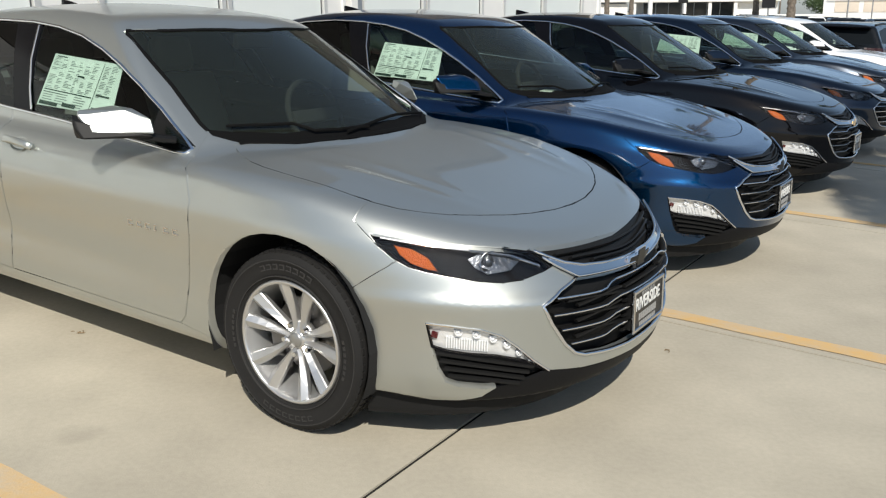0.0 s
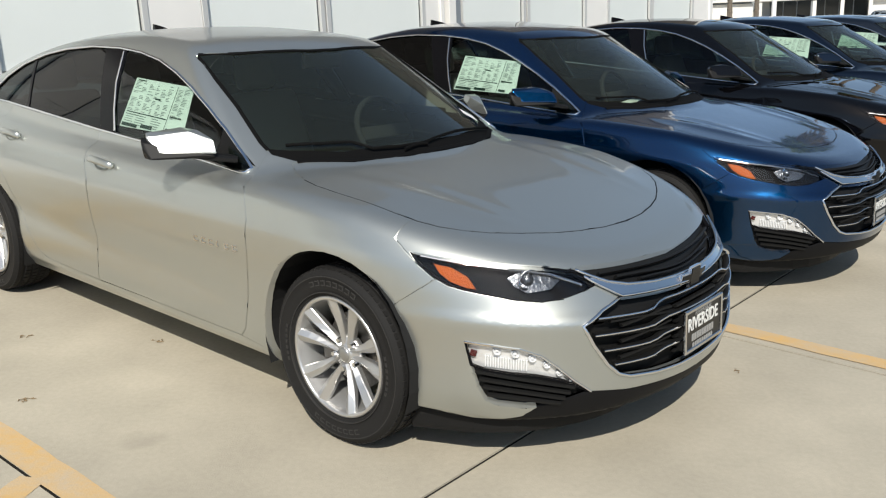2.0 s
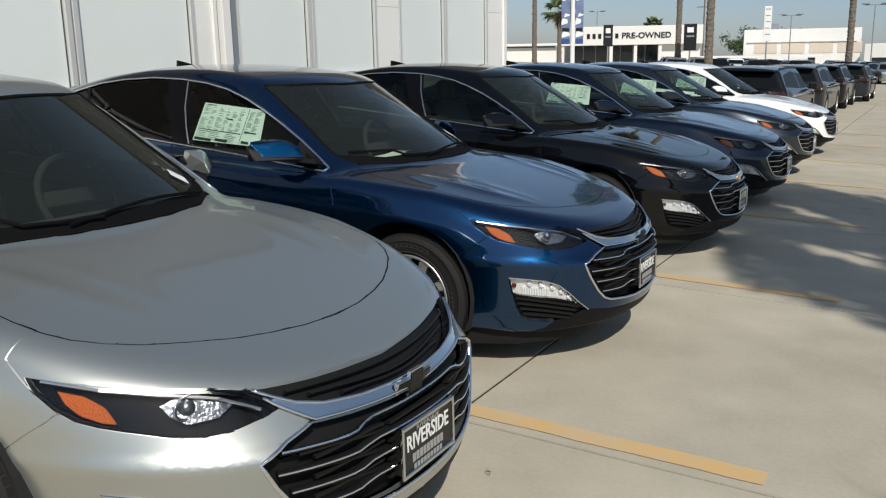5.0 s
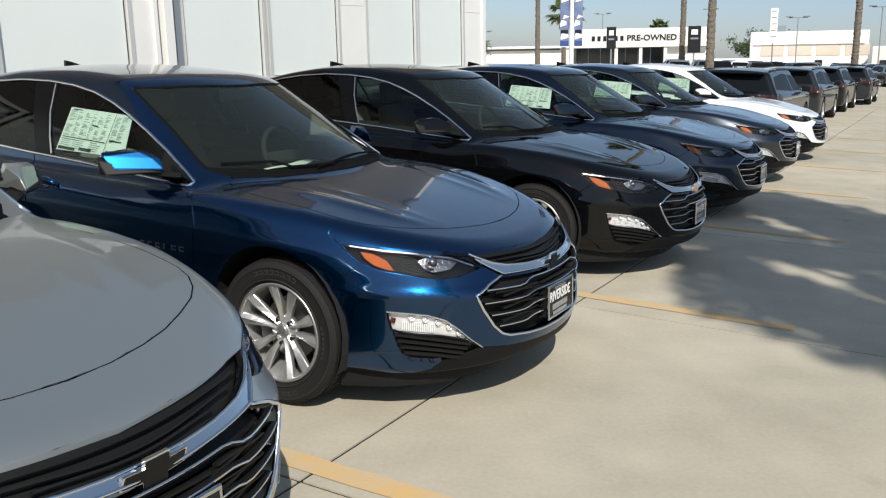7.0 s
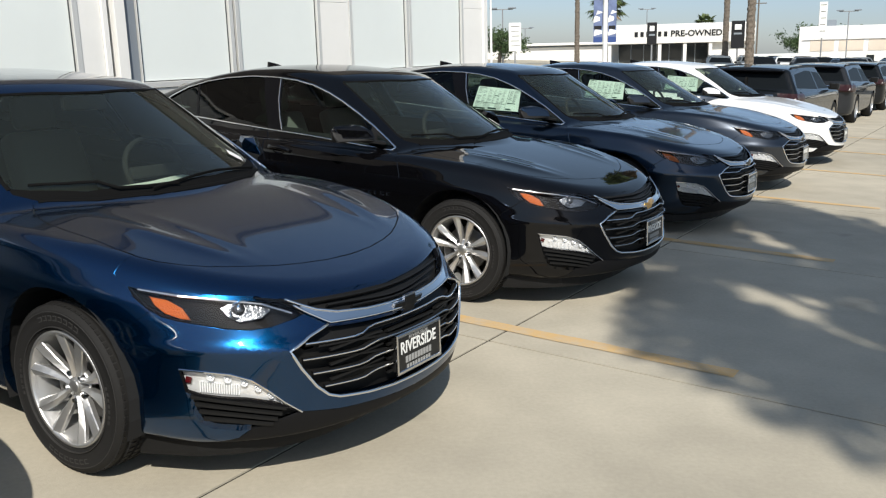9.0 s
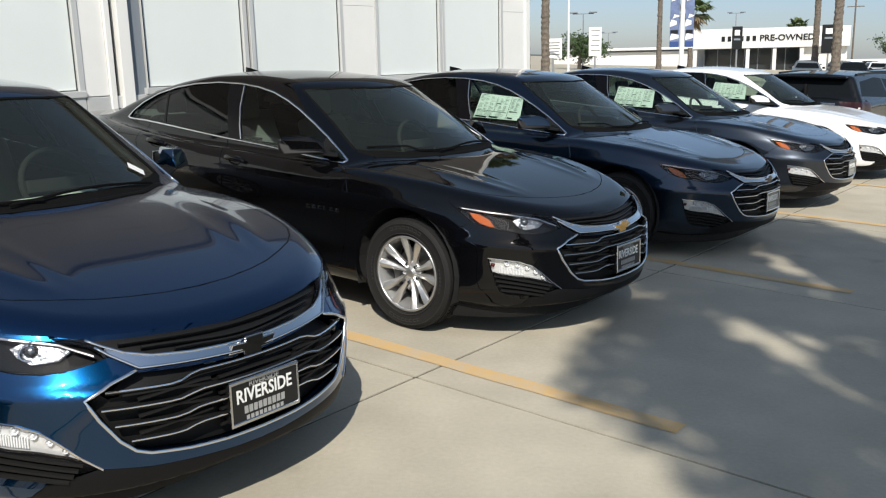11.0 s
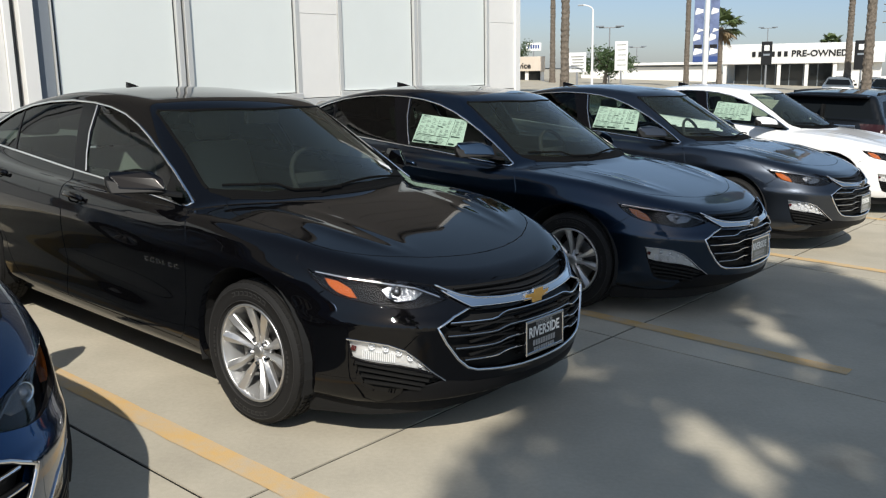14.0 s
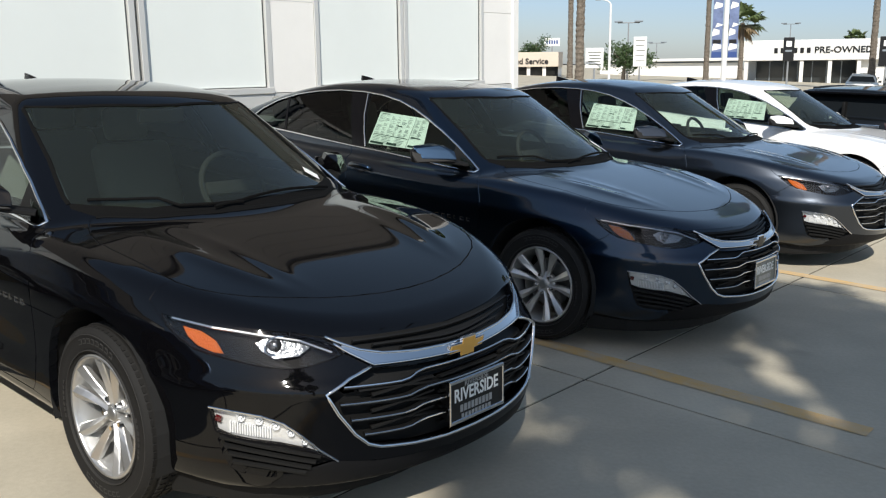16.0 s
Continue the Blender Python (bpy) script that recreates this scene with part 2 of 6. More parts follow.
SIGN_GREY = material("sign_grey", (0.22, 0.25, 0.28), 0.45)
SUV_DARK = material("paint_charcoal", (0.005, 0.006, 0.007), 0.4, 0.0, 0.7, spec=0.06)
SUV_GREY = material("paint_graphite", (0.016, 0.018, 0.021), 0.4, 0.0, 0.7, spec=0.06)
SUV_TAIL = material("smoked_red_lens", (0.025, 0.005, 0.006), 0.3)
SUV_GLASS = material("suv_glass", (0.008, 0.010, 0.012), 0.35, spec=0.03)

# ---- the sedan's outer skin, as a smooth solid: x forward from the front axle, y to the left, z up ----
def spline(pts):
    """A smooth curve through (x, y) points, x rising."""
    xs, ys = np.array([p[0] for p in pts], float), np.array([p[1] for p in pts], float)
    d = np.diff(ys) / np.diff(xs)
    m = np.concatenate([[d[0]], np.where(d[:-1] * d[1:] > 0, 2 * d[:-1] * d[1:] / (d[:-1] + d[1:] + 1e-12), 0), [d[-1]]])

    def at(x):
        x = np.clip(x, xs[0], xs[-1])
        i = np.clip(np.searchsorted(xs, x) - 1, 0, len(xs) - 2)
        h = xs[i + 1] - xs[i]
        t = (x - xs[i]) / h
        return ((2 * t ** 3 - 3 * t ** 2 + 1) * ys[i] + (t ** 3 - 2 * t ** 2 + t) * h * m[i]
                + (3 * t ** 2 - 2 * t ** 3) * ys[i + 1] + (t ** 3 - t ** 2) * h * m[i + 1])
    return at


def smax(a, b, k):
    h = np.clip(0.5 + 0.5 * (a - b) / k, 0, 1)
    return b + (a - b) * h + k * h * (1 - h)


HOOD = spline([(-4.1, 1.0), (-3.95, 1.055), (-3.8, 1.085), (-3.5, 1.085), (-3.0, 1.06), (-2.0, 1.0), (-1.0, 0.975), (-0.5, 0.966), (-0.3, 0.947),
               (0.0, 0.903), (0.3, 0.850), (0.6, 0.783), (0.8, 0.726), (0.9, 0.690), (1.0, 0.643)])
TUCK = spline([(0.0, 0.14), (0.18, 0.085), (0.24, 0.045), (0.32, 0.030), (0.45, 0.026), (0.58, 0.014), (0.68, 0.002), (0.73, 0.0), (0.80, 0.012), (0.88, 0.030), (0.95, 0.060), (1.10, 0.14)])
RAKE = spline([(0.0, 0.10), (0.14, 0.06), (0.22, 0.02), (0.32, 0.0), (0.45, 0.0), (0.53, 0.003), (0.556, 0.007), (0.572, 0.018), (0.60, 0.046), (0.66, 0.094), (0.76, 0.17), (0.88, 0.3)])
TAIL = spline([(0.0, 0.18), (0.25, 0.08), (0.4, 0.01), (0.55, 0.0), (0.75, 0.05), (0.95, 0.09), (1.08, 0.06)])
FLOOR = spline([(-4.0, 0.34), (-3.4, 0.24), (-2.4, 0.20), (-0.5, 0.20), (0.25, 0.20), (0.5, 0.185), (0.75, 0.208), (1.0, 0.235)])
ROOF = spline([(-3.75, 1.05), (-3.55, 1.085), (-3.3, 1.15), (-3.0, 1.253), (-2.7, 1.345), (-2.4, 1.408), (-2.1, 1.444), (-1.75, 1.455), (-1.4, 1.44), (-1.1, 1.405), (-0.8, 1.33), (-0.2, 1.1)])
SIDE_GLASS = spline([(0.8, 0.86), (0.93, 0.805), (1.05, 0.760), (1.2, 0.690), (1.32, 0.620), (1.40, 0.565), (1.5, 0.47)])


def skin(p):
    """Below 0 inside the sedan's skin, above 0 outside, for an array of points."""
    x, y, z = p[:, 0], np.abs(p[:, 1]), p[:, 2]
    side = 0.925 - 0.012 * np.clip((-1.4 - x) / 2.5, 0, 1) ** 2
    run = np.clip((-0.45 - x) / 0.5, 0, 1) * np.clip((3.5 + x) / 0.5, 0, 1)
    shoulder = z - 0.835 - 0.042 * np.clip(-0.6 - x, 0, 3)
    waist = z - 0.43 - 0.055 * np.clip(-0.6 - x, 0, 3)
    press = run * (0.009 * (0.5 + 0.5 * np.tanh(shoulder / 0.013)) + 0.011 * np.exp(-(waist / 0.075) ** 2))
    yy = np.clip((y + press + TUCK(z - 0.018 * np.clip(-x, -1, 3))) / side, 0, 3)
    xf = np.clip((x + RAKE(z) + 0.12) / 1.085, 0, 3)
    xr = np.clip((-x + TAIL(z) - 2.75) / 1.22, 0, 3)
    plan = ((xf ** 2.5 + xr ** 2.8 + yy ** 2.55) ** (1 / 2.5) - 1) * 0.9
    # two pressed lines on each half of the hood
    y_in, y_out = 0.41 - 0.10 * x, 0.565 - 0.10 * x - 0.30 * np.clip(x, 0, 1) ** 2
    fade, rise = np.clip((0.60 - x) / 0.4, 0, 1), np.clip((x + 0.34) / 0.45, 0, 1)
    fade = fade * fade * (3 - 2 * fade) * rise * rise * (3 - 2 * rise)
    ridge = 0.0045 / (1 + ((y - y_in) / 0.040) ** 2) + 0.0115 / (1 + np.abs((y - y_out) / 0.055) ** 2.2)
    drop = 0.052 - 0.038 * np.clip((x + 0.55) / 0.6, 0, 1)
    top = z - (HOOD(x) - drop * (y / 0.8) ** 2.5 + ridge * fade)
    low = smax(smax(plan, top, 0.055), FLOOR(x) - z, 0.02)
    roof = z - (ROOF(x) - 0.045 * (y / 0.6) ** 2.2)
    flank = (y - SIDE_GLASS(z) + 0.12 * np.clip((-2.3 - x) / 1.3, 0, 1) ** 2) * 0.9
    screen = (z - (0.970 + (-0.30 - 0.26 * (y / 0.7) ** 2 - x) * 0.545)) * 0.87
    cabin = smax(smax(smax(roof, flank, 0.045), screen, 0.03), 0.88 - z, 0.02)
    return -smax(-low, -cabin, 0.03)


def skin_slope(p):
    e = 1e-4
    g = np.stack([(skin(p + d) - skin(p - d)) / (2 * e) for d in np.eye(3) * e], 1)
    return g


def net_surface(fun, lo, hi, h):
    """A quad mesh of the surface fun = 0."""
    n = [int(round((b - a) / h)) + 1 for a, b in zip(lo, hi)]
    ax = [a + h * np.arange(k) for a, k in zip(lo, n)]
    g = np.stack(np.meshgrid(*ax, indexing="ij"), -1).reshape(-1, 3)
    f = fun(g).reshape(n)
    inside = f < 0
    corners = [inside[i:n[0] - 1 + i, j:n[1] - 1 + j, k:n[2] - 1 + k] for i in (0, 1) for j in (0, 1) for k in (0, 1)]
    count = sum(c.astype(int) for c in corners)
    mixed = (count > 0) & (count < 8)
    ids = -np.ones(mixed.shape, int)
    ids[mixed] = np.arange(mixed.sum())
    verts = np.argwhere(mixed) * h + np.array(lo) + h / 2
    quads = []
    for a in range(3):
        s0 = [slice(None)] * 3
        s1 = [slice(None)] * 3
        s0[a], s1[a] = slice(0, n[a] - 1), slice(1, n[a])
        cross = np.argwhere(inside[tuple(s0)] != inside[tuple(s1)])
        b, c = (a + 1) % 3, (a + 2) % 3
        cross = cross[(cross[:, b] > 0) & (cross[:, c] > 0) & (cross[:, b] < n[b] - 1) & (cross[:, c] < n[c] - 1)]
        up = inside[tuple(s0)][tuple(cross.T)]
        q = []
        for db, dc in ((-1, -1), (0, -1), (0, 0), (-1, 0)):
            i = cross.copy()
            i[:, b] += db
            i[:, c] += dc
            q.append(ids[tuple(i.T)])
        q = np.stack(q, 1)
        q[~up] = q[~up][:, ::-1]
        quads.append(q)
    return verts, np.concatenate(quads)


def settle(v, steps=6):
    """Points moved on to the skin."""
    for _ in range(steps):
        g = skin_slope(v)
        v = v - (skin(v) / np.maximum((g * g).sum(1), 0.05))[:, None] * g
    return v


SKIN_V, SKIN_Q = net_surface(skin, (-4.15, -1.005, 0.12), (1.12, 1.005, 1.53), 0.025)
SKIN_V = settle(SKIN_V)


# ---- tools for parts that follow the skin ----
def arr(p):
    return np.array([p], float)


def normal_at(p):
    return Vector(skin_slope(arr(p))[0]).normalized()


def root(fun, lo, hi):
    """Between hi (outside) and lo (inside), where the skin is met."""
    for _ in range(40):
        mid = (lo + hi) / 2
        if skin(arr(fun(mid)))[0] > 0:
            hi = mid
        else:
            lo = mid
    return Vector(fun((lo + hi) / 2))


def on_front(y, z):
    return root(lambda x: (x, y, z), 0.2, 1.15)


def on_side(x, z, sgn=-1):
    return root(lambda y: (x, sgn * y, z), 0.3, 1.1)


def on_top(x, y):
    return root(lambda z: (x, y, z), 0.5, 1.6)


def inside_polygon(px, py, poly):
    ok = False
    for (x0, y0), (x1, y1) in zip(poly, poly[1:] + poly[:1]):
        if (y0 > py) != (y1 > py) and px < (x1 - x0) * (py - y0) / (y1 - y0) + x0:
            ok = not ok
    return ok


def cut_out(bm, pts, e1, e2, keep):
    """Cuts the outline pts, seen along e1 x e2, into the faces for which keep(centre) holds; takes its inside away and returns it as a bmesh."""
    e1, e2 = Vector(e1).normalized(), Vector(e2).normalized()
    poly = [(e1.dot(Vector(p)), e2.dot(Vector(p))) for p in pts]
    lo = (min(p[0] for p in poly) - 0.05, min(p[1] for p in poly) - 0.05)
    hi = (max(p[0] for p in poly) + 0.05, max(p[1] for p in poly) + 0.05)
    cand = set()
    for f in bm.faces:
        c = f.calc_center_median()
        if keep(c) and lo[0] < e1.dot(c) < hi[0] and lo[1] < e2.dot(c) < hi[1]:
            cand.add(f)
    for (a0, b0), (a1, b1) in zip(poly, poly[1:] + poly[:1]):
        near = []
        for f in cand:
            us, vs = [e1.dot(v.co) for v in f.verts], [e2.dot(v.co) for v in f.verts]
            if max(us) > min(a0, a1) - 1e-4 and min(us) < max(a0, a1) + 1e-4 and max(vs) > min(b0, b1) - 1e-4 and min(vs) < max(b0, b1) + 1e-4:
                near.append(f)
        if not near:
            continue
        geom = set(near)
        for f in near:
            geom.update(f.edges)
            geom.update(f.verts)
        r = bmesh.ops.bisect_plane(bm, geom=list(geom), dist=2e-5, plane_co=e1 * a0 + e2 * b0, plane_no=e1 * (b1 - b0) - e2 * (a1 - a0))
        cand.update(g for g in r["geom"] if isinstance(g, bmesh.types.BMFace))
    gone = []
    out = bmesh.new()
    vmap = {}
    for f in cand:
        c = f.calc_center_median()
        if keep(c) and inside_polygon(e1.dot(c), e2.dot(c), poly):
            gone.append(f)
            vs = []
            for v in f.verts:
                if v not in vmap:
                    vmap[v] = out.verts.new(v.co)
                vs.append(vmap[v])
            out.faces.new(vs)
    bmesh.ops.delete(bm, geom=gone, context="FACES")
    return out


def shift(bm, d):
    """Moves a patch of the skin along its normals."""
    bm.verts.ensure_lookup_table()
    n = skin_slope(np.array([v.co[:] for v in bm.verts]))
    n /= np.linalg.norm(n, axis=1)[:, None]
    for v, k in zip(bm.verts, n):
        v.co += Vector(k) * d
    return bm


def panel(name, bm, mat, parent, label="", gap=0.003, depth=0.03, offset=0.0, fine=False):
    """A sheet of the skin as a part: its edge drawn in by gap and turned inwards by depth; shaded by the skin's own normals."""
    bmesh.ops.remove_doubles(bm, verts=bm.verts[:], dist=0.0009 if gap > 0 else 1e-5)
    if fine:
        bmesh.ops.subdivide_edges(bm, edges=[e for e in bm.edges if not e.is_boundary], cuts=1, use_grid_fill=True)
    loose = [v for v in bm.verts if not v.link_faces]
    bmesh.ops.delete(bm, geom=loose, context="VERTS")
    pts = settle(np.array([v.co[:] for v in bm.verts]), 2)
    nrm = skin_slope(pts)
    nrm /= np.linalg.norm(nrm, axis=1)[:, None]
    for v, p, k in zip(bm.verts, pts, nrm):
        v.co = p + k * offset
    edge = [e for e in bm.edges if e.is_boundary]
    rim = 0.0012 if depth and gap > 0 else 0.0
    moves = {}
    for v in {v for e in edge for v in e.verts}:
        c = Vector()
        for e in v.link_edges:
            if e.is_boundary:
                f = e.link_faces[0]
                t = (e.verts[1].co - e.verts[0].co).normalized()
                w = f.calc_center_median() - v.co
                c += (w - t * w.dot(t)).normalized()
        if c.length > 1e-6:
            moves[v] = c.normalized() * (gap + rim)
    for v, d in moves.items():
        v.co += d
    kept = {v: Vector(k) for v, k in zip(list(bm.verts), nrm)}
    if rim:
        # a small round along the edge
        r = bmesh.ops.extrude_edge_only(bm, edges=edge)
        for v in [g for g in r["geom"] if isinstance(g, bmesh.types.BMVert)]:
            old = [e.other_vert(v) for e in v.link_edges if e.other_vert(v) in moves]
            if old:
                out = -moves[old[0]].normalized()
                v.co = old[0].co + (out - kept[old[0]]) * rim
                kept[v] = (out * 0.3 + kept[old[0]]).normalized()
            else:
                kept[v] = Vector(skin_slope(arr(v.co))[0]).normalized()
        edge = [e for e in bm.edges if e.is_boundary]
    if depth:
        r = bmesh.ops.extrude_edge_only(bm, edges=edge)
        fresh = [g for g in r["geom"] if isinstance(g, bmesh.types.BMVert)]
        if fresh:
            for v, k in zip(fresh, skin_slope(np.array([v.co[:] for v in fresh]))):
                k = Vector(k).normalized()
                v.co -= k * depth
                kept[v] = k
    normals = [kept[v] for v in bm.verts]
    ob = part(name, bm, mat, parent, label, True)
    ob.data.normals_split_custom_set_from_vertices([tuple(k) for k in normals])
    return ob


def sweep(pts, ups, w, h, closed=False, bm=None):
    """A bar with bevelled edges along pts: half width w across, half height h along ups."""
    bm = bm or bmesh.new()
    n = len(pts)
    rings = []
    for i, p in enumerate(pts):
        a, b = (pts[i - 1], pts[(i + 1) % n]) if closed else (pts[max(i - 1, 0)], pts[min(i + 1, n - 1)])
        t = (Vector(b) - Vector(a)).normalized()
        up = Vector(ups[i] if isinstance(ups, list) else ups)
        up = (up - t * up.dot(t)).normalized()
        s = t.cross(up)
        rings.append([bm.verts.new(Vector(p) + s * w * x + up * h * y) for x, y in ((-1, -0.5), (-0.6, -1), (0.6, -1), (1, -0.5), (1, 0.4), (0.6, 1), (-0.6, 1), (-1, 0.4))])
    for i in range(n if closed else n - 1):
        a, b = rings[i], rings[(i + 1) % n]
        for k in range(8):
            bm.faces.new((a[k], a[(k + 1) % 8], b[(k + 1) % 8], b[k]))
    if not closed:
        bm.faces.new(rings[0][::-1])
        bm.faces.new(rings[-1])
    bmesh.ops.recalc_face_normals(bm, faces=bm.faces[:])
    return bm


def lathe(profile, axis_y=True, seg=48, bm=None):
    """A body of revolution about the y axis from (radius, y) points."""
    bm = bm or bmesh.new()
    rings = []
    for k in range(seg):
        a = 2 * math.pi * k / seg
        rings.append([bm.verts.new((r * math.cos(a), y, r * math.sin(a))) for r, y in profile])
    for k in range(seg):
        a, b = rings[k], rings[(k + 1) % seg]
        for i in range(len(profile) - 1):
            bm.faces.new((a[i], a[i + 1], b[i + 1], b[i]))
    bmesh.ops.remove_doubles(bm, verts=bm.verts[:], dist=1e-5)
    bmesh.ops.recalc_face_normals(bm, faces=bm.faces[:])
    return bm


def sheet(corners, thick=0.002):
    """A thin plate through four or more corners in order."""
    bm = bmesh.new()
    vs = [bm.verts.new(c) for c in corners]
    f = bm.faces.new(vs)
    bm.normal_update()
    n = f.normal.copy()
    r = bmesh.ops.extrude_face_region(bm, geom=[f])
    for g in r["geom"]:
        if isinstance(g, bmesh.types.BMVert):
            g.co -= n * thick
    bmesh.ops.recalc_face_normals(bm, faces=bm.faces[:])
    return bm


def lettering(text, size, depth=0.002, bold=0.0, align="CENTER"):
    cu = bpy.data.curves.new("text", "FONT")
    cu.body, cu.size, cu.extrude, cu.offset = text, size, depth, bold
    cu.align_x, cu.align_y = align, "CENTER"
    cu.resolution_u = 3
    ob = new("text", cu)
    bpy.context.view_layer.update()
    me = bpy.data.meshes.new_from_object(ob.evaluated_get(bpy.context.evaluated_depsgraph_get()))
    bpy.data.objects.remove(ob)
    return me


# ---- the sedan ----
E_X, E_Y, E_Z = Vector((1, 0, 0)), Vector((0, 1, 0)), Vector((0, 0, 1))
PAINTED = []          # parts that wear the car's colour
SIDES = (-1, 1)


def hull(pts, r):
    """The solid spanned by a few corners, its edges rounded by r."""
    bm = bmesh.new()
    for p in pts:
        bm.verts.new(p)
    bmesh.ops.convex_hull(bm, input=bm.verts[:])
    bmesh.ops.delete(bm, geom=[v for v in bm.verts if not v.link_faces], context="VERTS")
    bmesh.ops.dissolve_limit(bm, angle_limit=radians(4), verts=bm.verts[:], edges=bm.edges[:])
    bmesh.ops.bevel(bm, geom=bm.edges[:], offset=r, segments=3, profile=0.5, affect="EDGES", clamp_overlap=True)
    return bm


def flip(pts, sgn):
    """Points given for the right side (y below 0), for either side."""
    return [(p[0], p[1] * -sgn, p[2]) for p in pts]


def side_outline(pts):
    return [(x, 0, z) for x, z in pts]


def mirrored_front(right):
    """A closed outline from its right half, (y, z) from one end on the centre line to the other."""
    left = [(-y, z) for y, z in right[::-1] if abs(y) > 1e-6]
    return [(0, y, z) for y, z in right + left]


def painted(ob):
    ob.material_slots[0].link = "OBJECT"
    ob.material_slots[0].material = PAINTS["silver"]
    PAINTED.append(ob.name)
    return ob


ARCH_R = 0.375
DLO = [(-3.02, 1.068), (-2.97, 1.118), (-2.86, 1.188), (-2.70, 1.258), (-2.50, 1.313), (-2.30, 1.345), (-2.05, 1.365), (-1.80, 1.364), (-1.60, 1.349),
       (-1.42, 1.320), (-1.25, 1.273), (-1.10, 1.219), (-0.94, 1.149), (-0.79, 1.071), (-0.65, 0.987), (-0.578, 0.941), (-0.592, 0.926), (-0.64, 0.926), (-1.0, 0.951),
       (-1.37, 0.977), (-1.76, 0.997), (-2.07, 1.017), (-2.40, 1.039), (-2.75, 1.057), (-2.97, 1.059)]


def circle_outline(cx, cz, r, n=36):
    return [(cx + r * math.cos(2 * math.pi * k / n), 0, cz + r * math.sin(2 * math.pi * k / n)) for k in range(n)]


